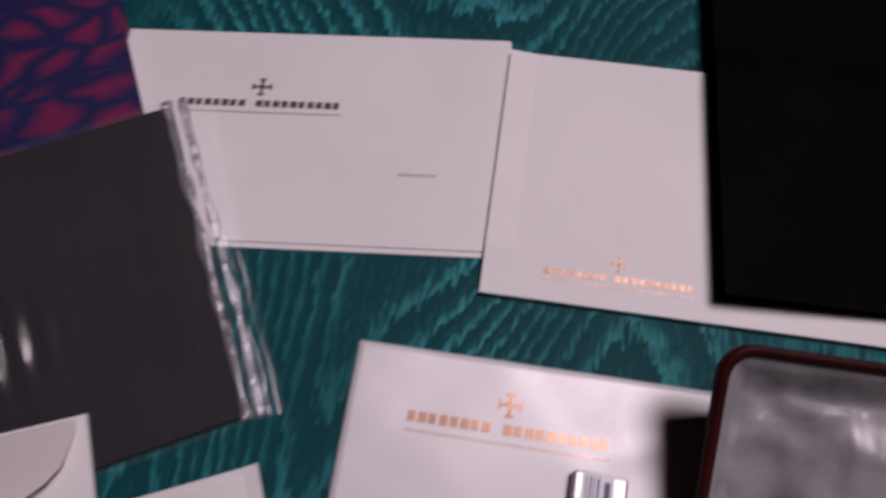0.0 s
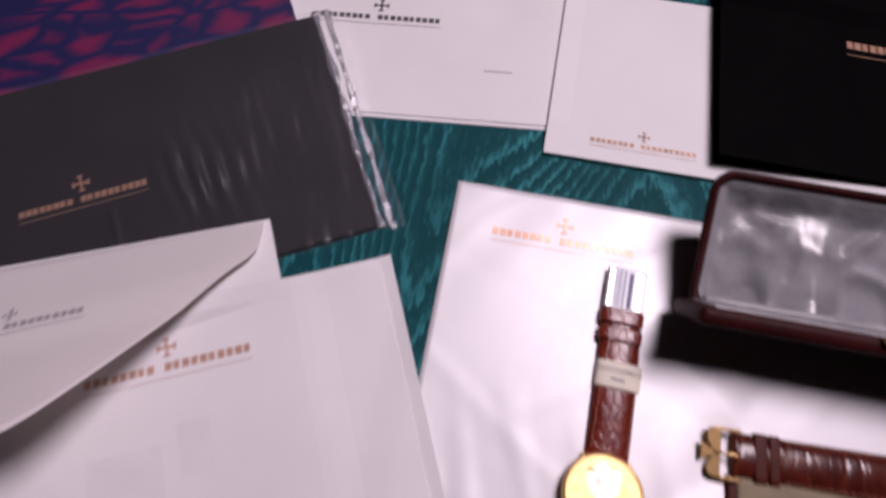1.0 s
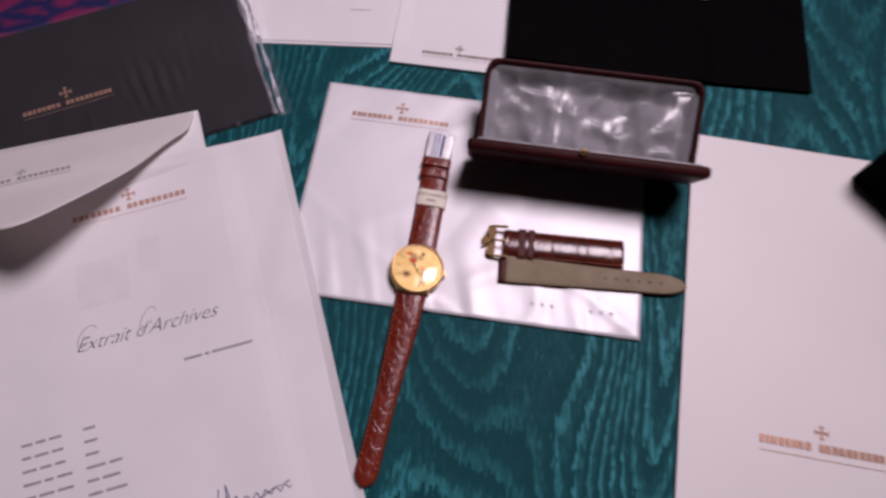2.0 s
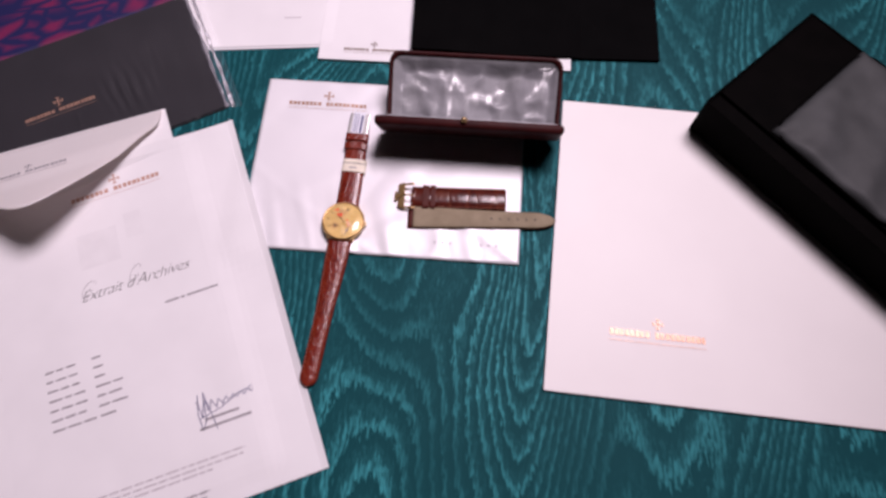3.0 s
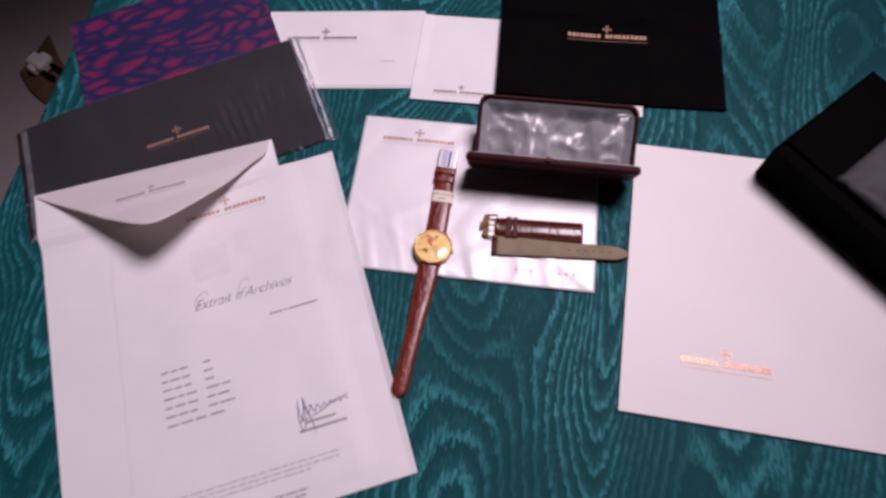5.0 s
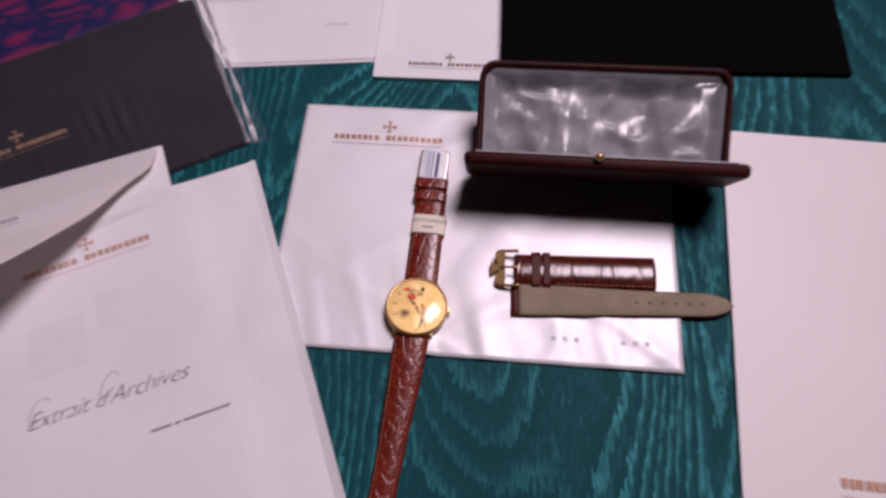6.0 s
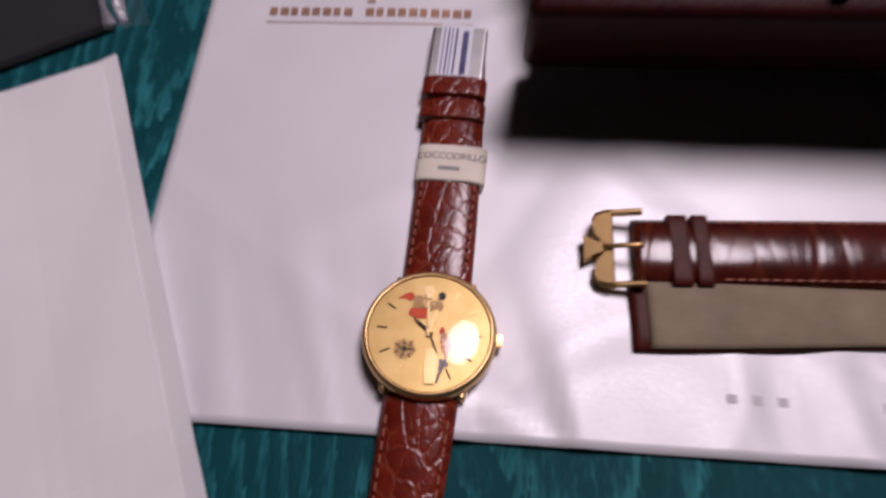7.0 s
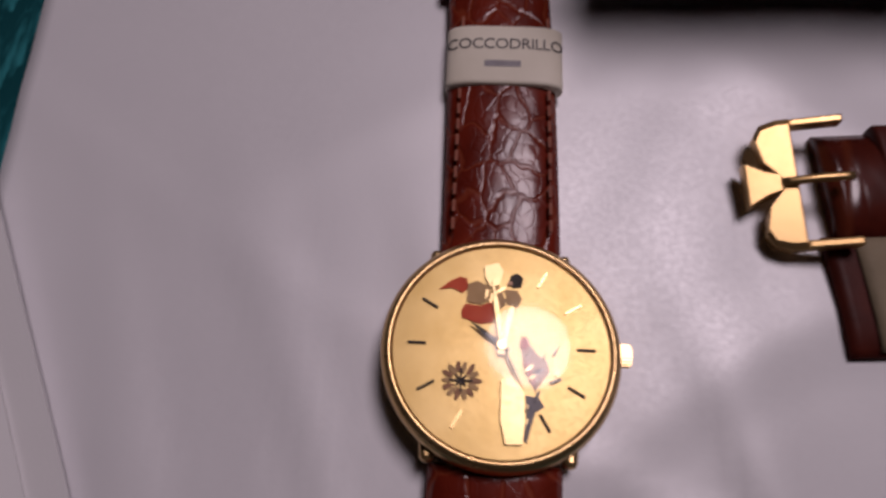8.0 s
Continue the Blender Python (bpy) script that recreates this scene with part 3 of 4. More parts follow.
def make_letter():
    rest0 = resting((env_f, 0.0011), (sleeve_f, 0.0052), (pearl_f, 0.0012))
    def lifted(x, y):
        u, v = letter_f.local(x, y)
        return rest0(x, y) + 0.0042 * smooth01((u - 0.06) / 0.16) * smooth01((v - 0.14) / 0.16)
    rest = lambda x, y: lifted(x, y) + 0.0009
    t = thing("letter", letter_f.matrix(), "white printed letter sheet with gold heading and a blue signature", "letter")
    part("back_sheet", sheet(letter_f, lifted, 0.0005, 30, 40, curl=lambda s, r: (0.0010 + 0.0016 * smooth01(1 - abs(r - 0.35) / 0.3)) * smooth01((s - 0.972) / 0.028)), PAPER, t)
    sheet_f = Frame(letter_f.x, letter_f.y, letter_f.turn, letter_f.w - 0.0058, letter_f.h - 0.0022)
    part("sheet", sheet(sheet_f, rest, 0.0003, 40, 40), PAPER, t)
    top = rest
    logo(letter_f, top, 0.0003, 0.1068, 0.2662, 0.074, SALMONINK, t, cross=0.0090, text=0.0050)
    wording("Extrait d'Archives", 0.0125, pose(0.1073, 0.1818, 0.0004), INK, t, "heading", shear=0.50, spread=0.95, thin=-0.00022,
            lift=lambda u, v: top(*letter_f.world(u, v)))
    # pen curls of the heading's capitals
    for cu, cv, ru, rv in ((0.0720, 0.1858, 0.0062, 0.0078), (0.1085, 0.1868, 0.0050, 0.0085)):
        curl = [(cu + ru * (1 - 0.02 * k) * math.cos(0.6 + 0.22 * k) + 0.35 * rv * math.sin(0.6 + 0.22 * k), cv + rv * (1 - 0.02 * k) * math.sin(0.6 + 0.22 * k)) for k in range(24)]
        print_on(letter_f, top, 0.0003, "heading_curl", [(*p, *q, 0.00042) for p, q in zip(curl, curl[1:])], GREYINK, t)
    for u0, u1, v, w in ((0.0690, 0.1010, 0.2190, 0.030), (0.1080, 0.1220, 0.2300, 0.022)):
        print_on(letter_f, top, 0.00022, "watermark", [(u0, v, u1, v, w)], WATERMARK, t, "faint grey watermark")
    rnd = random.Random(4)
    print_on(letter_f, top, 0.0003, "date_line", [(0.1266, 0.1568, 0.1375, 0.1568, 0.0014), (0.139, 0.1568, 0.142, 0.1568, 0.0014), (0.1435, 0.1568, 0.1676, 0.1568, 0.0014)], GREYINK, t)
    for k in range(7):
        v = 0.1325 - 0.0073 * k
        bars, u = [], 0.0315
        for n in range(3):
            w = rnd.uniform(0.005, 0.010)
            bars.append((u, v, u + w, v, 0.0014))
            u += w + 0.0018
        u = 0.066
        for n in range(rnd.choice((1, 2, 2))):
            w = rnd.uniform(0.006, 0.012)
            bars.append((u, v, u + w, v, 0.0014))
            u += w + 0.0018
        print_on(letter_f, top, 0.0003, "text_line", bars, GREYINK, t)
    # signature: an abstract running pen stroke
    pts = [(0.1325 + 0.042 * k / 26, 0.0690 + (0.0085 * math.exp(-k / 6) + 0.0014) * math.sin(k * 1.9 + 0.6) + 0.002 * k / 26) for k in range(27)]
    pts2 = [(0.1350, 0.0795), (0.1330, 0.0655), (0.1345, 0.0535), (0.1380, 0.0595), (0.1390, 0.0805), (0.1420, 0.0655), (0.1445, 0.0515)]
    pts3 = [(0.1335, 0.0620), (0.1500, 0.0655), (0.1640, 0.0715), (0.1745, 0.0733)]
    pen = [(*a, *b, 0.00062) for line in (pts, pts2, pts3) for a, b in zip(line, line[1:])]
    print_on(letter_f, top, 0.0003, "signature", pen, BLUEINK, t, "blue pen flourish")
    for k, (a, b) in enumerate(((0.137, 0.162), (0.132, 0.170))):
        print_on(letter_f, top, 0.0003, "text_line", [(a, 0.0605 - 0.0058 * k, b, 0.0605 - 0.0058 * k, 0.0017)], GREYINK, t)
    for v, a, b in ((0.0335, 0.022, 0.160), (0.0297, 0.028, 0.158), (0.0260, 0.034, 0.135)):
        bars, u = [], a
        while u < b:
            w = rnd.uniform(0.004, 0.011)
            bars.append((u, v, min(u + w, b), v, 0.0012))
            u += w + 0.0013
        print_on(letter_f, top, 0.0003, "text_line", bars, FAINTINK, t)
    for v, a, b in ((0.0130, 0.064, 0.130), (0.0092, 0.062, 0.127)):
        bars, u = [], a
        while u < b:
            w = rnd.uniform(0.004, 0.010)
            bars.append((u, v, min(u + w, b), v, 0.0013))
            u += w + 0.0012
        print_on(letter_f, top, 0.0003, "text_line", bars, GREYINK, t)


make_letter()


# ---- small cards and envelopes at the back ----
def make_card():
    t = thing("note_card", card_f.matrix(), "stack of white printed note cards", "card")
    flat = lambda x, y: 0.0
    part("lower_card", sheet(card_f, flat, 0.0006, 10, 8), CARD, t)
    upper = Frame(*card_f.world(0.0006, 0.0022), card_f.turn, card_f.w - 0.0012, card_f.h - 0.002)
    lift = lambda x, y: 0.0007
    bm = sheet(upper, lift, 0.0006, 10, 8)
    bmesh.ops.translate(bm, vec=(0.0006, 0.0022, 0), verts=bm.verts)
    part("upper_card", bm, CARD, t)
    logo(card_f, lift, 0.0006, 0.0612, 0.0615, 0.066, INK, t, cross=0.0085, text=0.0042)
    print_on(card_f, lift, 0.0006, "text_line", [(0.1194, 0.0320, 0.1343, 0.0320, 0.0010)], FAINTINK, t)


def make_dl():
    rest = resting((card_f, 0.0013), soft=0.004)
    t = thing("slim_envelope", dl_f.matrix(), "slim white envelope with a gold foil heading", "envelope")
    part("body", sheet(dl_f, rest, 0.0026, 20, 12), ENVELOPE, t)
    logo(dl_f, rest, 0.0026, 0.0482, 0.0113, 0.053, DARKFOIL, t, cross=0.0060, text=0.0032)


def make_black_folder():
    rest = resting((dl_f, 0.0028), soft=0.01)
    t = thing("presentation_folder", black_f.matrix(), "matt black card folder with gold foil heading, gaping slightly", "folder")
    part("back_panel", sheet(black_f, rest, 0.0012, 16, 20), BLACK, t)
    def front(x, y):
        u, v = black_f.local(x, y)
        return rest(x, y) + 0.0015 + 0.0065 * smooth01(1 - u / 0.10)
    part("front_panel", sheet(black_f, front, 0.0013, 16, 20, wave=0.0006, freq=6), BLACK, t)
    logo(black_f, front, 0.0020, 0.1040, 0.0767, 0.077, GOLDFOIL, t, cross=0.0085, text=0.0060, small=True)
    tag = bmesh.new()
    u, v = black_f.local(0.216, 0.476)
    block(tag, u - 0.020, u + 0.020, v - 0.012, v + 0.012, 0.0046, 0.0052)
    part("label", tag, CARD, t, "small white paper label")


make_card()
make_dl()
make_black_folder()


# ---- pearl envelope under the watch ----
def pearl_height(x, y):
    u, v = pearl_f.local(x, y)
    z = 0.0010 * (0.5 + 0.5 * noise.noise((u * 16, v * 11, 2.0)))
    z += 0.0026 * max(0.0, noise.noise((u * 52 + v * 16, v * 7, 5.0))) * (1 - smooth01(v / 0.075))
    z += 0.0016 * max(0.0, noise.noise((u * 95 + v * 20, v * 5, 31.0))) * (1 - smooth01(v / 0.035))
    z += 0.0012 * max(0.0, noise.noise((u * 30 - v * 18, v * 12, 8.0)))
    for k, (fu, fv) in enumerate(((9.0, 14.0), (-13.0, 9.0))):
        z += 0.0009 * max(0.0, 1 - 9 * abs(noise.noise((u * fu + v * fv, v * fu * 0.6, 20.0 + k)))) * (0.25 + 0.75 * smooth01((u - 0.06) / 0.10))
    return z


def make_pearl():
    t = thing("satin_envelope", pearl_f.matrix(), "pearl white satin paper envelope, slightly creased", "envelope")
    part("body", sheet(pearl_f, pearl_height, 0.0009, 90, 64), PEARL, t, smooth=True)
    logo(pearl_f, pearl_height, 0.0010, 0.0540, 0.1320, 0.0675, GOLDFOIL, t, cross=0.0085, text=0.0046)
    for k in (0, 1, 2, 6, 7, 8):
        print_on(pearl_f, pearl_height, 0.0009, "printed_mark", [(0.1545 + k * 0.0060, 0.0138, 0.1568 + k * 0.0060, 0.0138, 0.0022)], MARKINK, t)


make_pearl()


# ---- ivory folder ----
def make_folder():
    t = thing("card_folder", folder_f.matrix(), "large ivory card folder with embossed gold heading", "folder")
    part("back_panel", sheet(folder_f, lambda x, y: 0.0, 0.0010, 14, 12), FOLDER, t)
    front = lambda x, y: 0.0014
    part("front_panel", sheet(folder_f, front, 0.0012, 20, 16, wave=0.0005, freq=7), FOLDER, t)
    logo(folder_f, front, 0.0018, 0.0800, 0.0485, 0.070, GOLDFOIL, t, cross=0.0080, text=0.0062, small=True)


make_folder()


# ---- black box with a grey pouch ----
def make_black_box():
    L, B, H = 0.210, 0.126, 0.0390
    t = thing("black_box", pose(0.2975, 0.2470, 0.0030, 0, 0, -53.2), "long black paperboard box lying open on the ivory folder", "box")
    # local x runs along the long side, y across it
    part("bottom", boxed(0.0015, L - 0.0015, 0.0015, B - 0.0015, 0, 0.002), BLACKBOX, t)
    part("side_panel", boxed(0, L, 0, 0.002, 0, H, bevel=0.0006), BLACKBOX, t)
    part("side_panel", boxed(0, L, B - 0.002, B, 0, H, bevel=0.0006), BLACKBOX, t)
    part("end_panel", boxed(0, 0.002, 0.0021, B - 0.0021, 0, H, bevel=0.0006), BLACKBOX, t)
    part("end_panel", boxed(L - 0.002, L, 0.0021, B - 0.0021, 0, H, bevel=0.0006), BLACKBOX, t)
    part("top_panel", boxed(0.0022, L - 0.0022, 0.0150, B - 0.0022, H - 0.0030, H - 0.0002, bevel=0.0008), BLACKBOX, t)
    part("inner_rim", boxed(0.0022, L - 0.0022, 0.0024, 0.0138, H - 0.0050, H - 0.0020, bevel=0.0008), BLACKBOX, t)


def make_pouch():
    L, W2 = 0.108, 0.108
    t = thing("pouch", pose(0.2975, 0.2470, 0.0421, 0, 0, -53.2) @ pose(0.0500, 0.0165, 0), "soft grey fabric pouch lying on the black box", "pouch")
    bm = bmesh.new()
    def z(u, v):
        return 0.0052 + 0.0075 * noise.noise((u * 26 + v * 10, v * 7 - u * 4, 1.0)) + 0.0010 * noise.noise((u * 60, v * 60, 4.0))
    n = 36
    grid = {}
    for i in range(n + 1):
        for j in range(n + 1):
            u, v = L * i / n, W2 * j / n
            r = 0.014
            # keep the far corners round
            e = min(u, L - u, v, W2 - v)
            cu, cv = min(max(u, 0), L - r), min(max(v, r), W2 - r)
            d = math.hypot(u - cu, v - cv)
            if d > r:
                u, v = cu + (u - cu) * r / d, cv + (v - cv) * r / d
            grid[i, j] = bm.verts.new((u, v, max(0.0006, z(u, v) * smooth01(0.25 + e / 0.006))))
    for i in range(n):
        for j in range(n):
            bm.faces.new((grid[i, j], grid[i + 1, j], grid[i + 1, j + 1], grid[i, j + 1]))
    skirt = bmesh.ops.extrude_edge_only(bm, edges=[e for e in bm.edges if e.is_boundary])["geom"]
    for v in skirt:
        if isinstance(v, bmesh.types.BMVert):
            v.co.z = 0.0
    fabric = part("fabric", bm, VELVET, t, smooth=True)
    bm = bmesh.new()
    edge = [(p[0], p[1]) for p in rounded(L + 0.0008, W2 + 0.0008, 0.0140, 8, -0.0004, -0.0004)]
    edge.append(edge[0])
    rings = []
    for k, (x, y) in enumerate(edge):
        (xa, ya), (xb, yb) = edge[k - 1 if k else -2], edge[k + 1 if k + 1 < len(edge) else 1]
        d = math.hypot(xb - xa, yb - ya)
        nx, ny = (yb - ya) / d, -(xb - xa) / d
        rings.append([(x + 0.0009 * math.cos(q) * nx, y + 0.0009 * math.cos(q) * ny, 0.0010 + 0.0009 * math.sin(q)) for q in [math.pi * j / 3 for j in range(6)]])
    loft(bm, rings, cap0=False, cap1=False)
    part("edge_piping", bm, BLACKBOX, fabric, "narrow black edge binding", smooth=True)


make_black_box()
make_pouch()


# ---- dark red watch case, open ----
def make_case():
    L, B, H = 0.140, 0.058, 0.041
    t = thing("watch_case", pose(0.0485, 0.2575, 0.0016, 0, 0, -8.2), "slim dark red leatherette watch case, half open, satin lined", "watch case")

    def top(y):
        """Rim height: the back half slopes down to the hinge near the front."""
        return 0.0185 + (H - 0.0185) * min(max((y - 0.012) / (B - 0.014), 0.0), 1.0)
    bm = bmesh.new()
    def ring(inset, z, r=0.009):
        return [(x, y, z * top(y) / H) for x, y in rounded(L - 2 * inset, B - 2 * inset, max(0.002, r - inset * 0.6), 6, inset, inset)]
    loft(bm, [ring(0.019, 0.0, 0.014), ring(0.0165, 0.003, 0.014), ring(0.009, 0.014, 0.012), ring(0.003, H - 0.012), ring(0, H - 0.004), ring(0.0006, H - 0.001), ring(0.0018, H),
              ring(0.0034, H - 0.0012), ring(0.0040, H - 0.008)], cap0=True, cap1=False)
    part("body", bm, RED, t, smooth=True)

    def cover(u0, n, m_, depth):
        bm = bmesh.new()
        g = {}
        for i in range(n + 1):
            for j in range(m_ + 1):
                u, v = u0 + (L - 2 * u0) * i / n, u0 + (B - 2 * u0) * j / m_
                e = min(u - u0, L - u0 - u, B - u0 - v, v - u0 + 0.004)
                g[i, j] = bm.verts.new((u, v, top(v) + depth(u, v, e)))
        for i in range(n):
            for j in range(m_):
                bm.faces.new((g[i, j], g[i + 1, j], g[i + 1, j + 1], g[i, j + 1]))
        return bm
    def fold(u, v):
        """Soft ridges that loop over the padded satin."""
        ridge = max(0.0, 1 - 3.2 * abs(noise.noise((u * 38, v * 34, 5.0)) + 0.25 * noise.noise((u * 90, v * 80, 1.0))))
        return 0.0034 * smooth01(ridge) + 0.0012 * noise.noise((u * 60, v * 60, 0))
    bm = cover(0.0036, 120, 52, lambda u, v, e: -0.0028 - 0.0095 * smooth01(e / 0.008) + fold(u, v) * smooth01(e / 0.010))
    part("lining", bm, SATIN, t, "pale grey satin lining", smooth=True)
    bm = cover(0.0040, 110, 46, lambda u, v, e: -0.0052 + smooth01(e / 0.006) * (0.0120 * noise.noise((u * 30, v * 34, 9.0)) + 0.0010 * noise.noise((u * 90, v * 70, 2.0))))
    film = part("plastic_wrap", bm, CRINKLE, t, "crinkled clear plastic", smooth=True)
    film.visible_shadow = False
    # front half standing almost upright, its lined side towards the back half
    lean = Matrix.Translation((-0.0045, 0.0080, 0.0100)) @ Matrix(((1, 0, 0, 0), (0, 0.931, -0.365, 0), (0, 0.365, 0.931, 0), (0, 0, 0, 1)))
    wide, tall = 0.1450, 0.0380
    lid = part("lid", boxed(0, wide, -0.0075, 0, 0, tall, bevel=0.0028, seg=4, turn=lean), RED, t, "dark red front half", smooth=True)
    bm = boxed(0.0055, wide - 0.0055, -0.0010, 0.0008, 0.0030, tall - 0.0024, bevel=0.0006, turn=lean)
    part("lid_lining", bm, SATIN, lid, "pale grey satin lining")
    bm = boxed(0.0058, wide - 0.0058, -0.0004, 0.0036, 0.0170, 0.0215, bevel=0.0016, seg=3, turn=lean)
    part("padded_roll", bm, SATIN, lid, "pale grey satin roll", smooth=True)
    bm = bmesh.new()
    bmesh.ops.create_uvsphere(bm, u_segments=14, v_segments=8, radius=0.0026)
    bmesh.ops.scale(bm, vec=(1, 0.8, 1), verts=bm.verts)
    bmesh.ops.translate(bm, vec=(0.0645, -0.0072, 0.0462), verts=bm.verts)
    part("clasp", bm, GOLD, t, "small brass push clasp", smooth=True)


make_case()


# ---- watch ----
def strap_mesh(stations, z0, thick, pad=0.0, n=14, wave=0.0):
    """A padded strap along local y; stations are (y, centre x, half width, extra z)."""
    bm = bmesh.new()
    rings = []
    for y, cx, hw, dz in stations:
        top, bot = [], []
        for k in range(n + 1):
            s = -1 + 2 * k / n
            edge = (1 - abs(s) ** 5)
            dome = pad * (1 - s * s)
            top.append((cx + hw * s, y, z0 + dz + thick * (0.55 + 0.45 * edge) + dome))
            bot.append((cx + hw * s, y, z0 + dz))
        rings.append(top + list(reversed(bot)))
    loft(bm, rings)
    return bm


def stations(y0, y1, f, n=40):
    return [(y0 + (y1 - y0) * k / n, *f(k / n)) for k in range(n + 1)]


def seam(parent, pts, z, step=0.0028, length=0.0019):
    """Row of stitches along a line of points."""
    bm = bmesh.new()
    for (x0, y0), (x1, y1) in zip(pts, pts[1:]):
        d = math.hypot(x1 - x0, y1 - y0)
        n = int(d / step)
        a = math.atan2(y1 - y0, x1 - x0)
        for k in range(n):
            f = (k + 0.5) / n
            m = Matrix.Translation((x0 + (x1 - x0) * f, y0 + (y1 - y0) * f, z)) @ Matrix.Rotation(a, 4, "Z")
            r = bmesh.ops.create_cube(bm, size=1)["verts"]
            bmesh.ops.scale(bm, vec=(length, 0.0005, 0.0005), verts=r)
            bmesh.ops.transform(bm, matrix=m, verts=r)
    return part("stitching", bm, THREAD, parent)


def disc(bm, r, z0, z1, n=48, bevel=0.0, cx=0.0, cy=0.0):
    rings = []
    prof = [(r - bevel, z0), (r, z0 + bevel), (r, z1 - bevel), (r - bevel, z1)] if bevel else [(r, z0), (r, z1)]
    for rr, z in prof:
        rings.append([(cx + rr * math.cos(2 * math.pi * k / n), cy + rr * math.sin(2 * math.pi * k / n), z) for k in range(n)])
    loft(bm, rings)


def make_watch():
    t = thing("wristwatch", pose(0.0119, 0.1820, 0.0016, 0, 0, -10.6), "gold wristwatch on a red brown crocodile strap", "watch")
    R = 0.0168
    # case
    bm = bmesh.new()
    n = 72
    rings = []
    for rr, z in ((0.0125, 0.0002), (0.0149, 0.0008), (0.0163, 0.0022), (R, 0.0036), (R, 0.0041), (0.0167, 0.0049), (0.0163, 0.0056), (0.0158, 0.0060), (0.0154, 0.0061), (0.0151, 0.0057), (0.0150, 0.0046)):
        rings.append([(rr * math.cos(2 * math.pi * k / n), rr * math.sin(2 * math.pi * k / n), z) for k in range(n)])
    loft(bm, rings)
    case = part("case", bm, GOLD, t, "polished gold case", smooth=True)
    for sx in (-1, 1):
        for sy in (-1, 1):
            bm = boxed(-0.0010, 0.0010, -0.0024, 0.0024, 0.0006, 0.0034, bevel=0.0008, turn=Matrix.Translation((sx * 0.0097, sy * 0.0130, 0)) @ Matrix.Rotation(sx * sy * 0.10, 4, "Z"))
            part("lug", bm, GOLD, case)
    bm = bmesh.new()
    for k in range(20):
        a = 2 * math.pi * k / 20
        rr = 0.0014
        bmesh.ops.create_cube(bm, size=0.0006, matrix=Matrix.Translation((0, rr * math.cos(a), rr * math.sin(a))) @ Matrix.Diagonal((2.6, 0.7, 0.7, 1)))
    core = bmesh.new()
    disc(core, 0.00145, -0.0008, 0.0008, 20)
    bmesh.ops.rotate(core, cent=(0, 0, 0), matrix=Matrix.Rotation(radians(90), 3, "Y"), verts=core.verts)
    tmp = bpy.data.meshes.new("core")
    core.to_mesh(tmp)
    core.free()
    bm.from_mesh(tmp)
    bpy.data.meshes.remove(tmp)
    bmesh.ops.transform(bm, matrix=Matrix.Translation((0.0173, 0.0, 0.0036)), verts=bm.verts)
    part("crown", bm, GOLD, case, smooth=False)
    bm = bmesh.new()
    disc(bm, 0.0150, 0.0040, 0.0054, 64)
    dial = part("dial", bm, DIAL, t, "gold dial with a red and dark enamel picture")
    z = 0.0055
    # hour bars
    for h in (1, 2, 3, 4, 5, 7, 8, 9, 10):
        a = radians(90 - 30 * h)
        bm = boxed(0.0104, 0.0130, -0.00017, 0.00017, z - 0.0001, z + 0.0002, turn=Matrix.Rotation(a, 4, "Z"))
        part("hour_marker", bm, GOLD if h in (1, 2, 7) else ENAMEL_DARK, dial)

    def patch(name, pts, mat, zz=z, tall=0.00012):
        bm = bmesh.new()
        loft(bm, [[(x, y, zz - 0.00005) for x, y in pts], [(x, y, zz + tall) for x, y in pts]])
        return part(name, bm, mat, dial)

    def blob(cx, cy, rx, ry, seed, n=9, turn=0.0):
        rnd = random.Random(seed)
        out = []
        for k in range(n):
            q, r = 2 * math.pi * k / n, rnd.uniform(0.75, 1.2)
            x, y = rx * r * math.cos(q), ry * r * math.sin(q)
            out.append((cx + x * math.cos(turn) - y * math.sin(turn), cy + x * math.sin(turn) + y * math.cos(turn)))
        return out
    # enamel picture: plain patches of colour
    patch("enamel_patch", [(-0.0090, 0.0080), (-0.0074, 0.0094), (-0.0060, 0.0101), (-0.0050, 0.0098), (-0.0048, 0.0084), (-0.0056, 0.0076), (-0.0072, 0.0083)], ENAMEL_RED)
    patch("enamel_patch", [(-0.0057, 0.0050), (-0.0052, 0.0060), (-0.0030, 0.0058), (-0.0014, 0.0065), (-0.0010, 0.0046), (-0.0012, 0.0034), (-0.0030, 0.0031), (-0.0056, 0.0039)], ENAMEL_RED)
    patch("enamel_patch", [(0.0013, 0.0106), (0.0022, 0.0110), (0.0031, 0.0103), (0.0028, 0.0089), (0.0016, 0.0087), (0.0010, 0.0095)], ENAMEL_DARK)
    patch("enamel_patch", blob(0.0012, 0.0093, 0.0004, 0.0004, 3, 7), ENAMEL_PINK, z + 0.0002)
    patch("enamel_patch", [(-0.0050, 0.0090), (-0.0036, 0.0096), (-0.0018, 0.0088), (-0.0014, 0.0068), (-0.0030, 0.0060), (-0.0050, 0.0063)], ENAMEL_TAN)
    patch("enamel_patch", [(0.0004, 0.0084), (0.0022, 0.0083), (0.0029, 0.0070), (0.0022, 0.0058), (0.0008, 0.0062)], ENAMEL_TAN)
    patch("enamel_patch", [(0.0028, -0.0004), (0.0040, 0.0004), (0.0050, -0.0010), (0.0062, -0.0016), (0.0066, -0.0034), (0.0056, -0.0046), (0.0046, -0.0060), (0.0040, -0.0044), (0.0032, -0.0034)], ENAMEL_PINK)
    patch("enamel_patch", blob(0.0031, 0.0006, 0.0007, 0.0009, 6, 8), ENAMEL_RED, z + 0.0001)
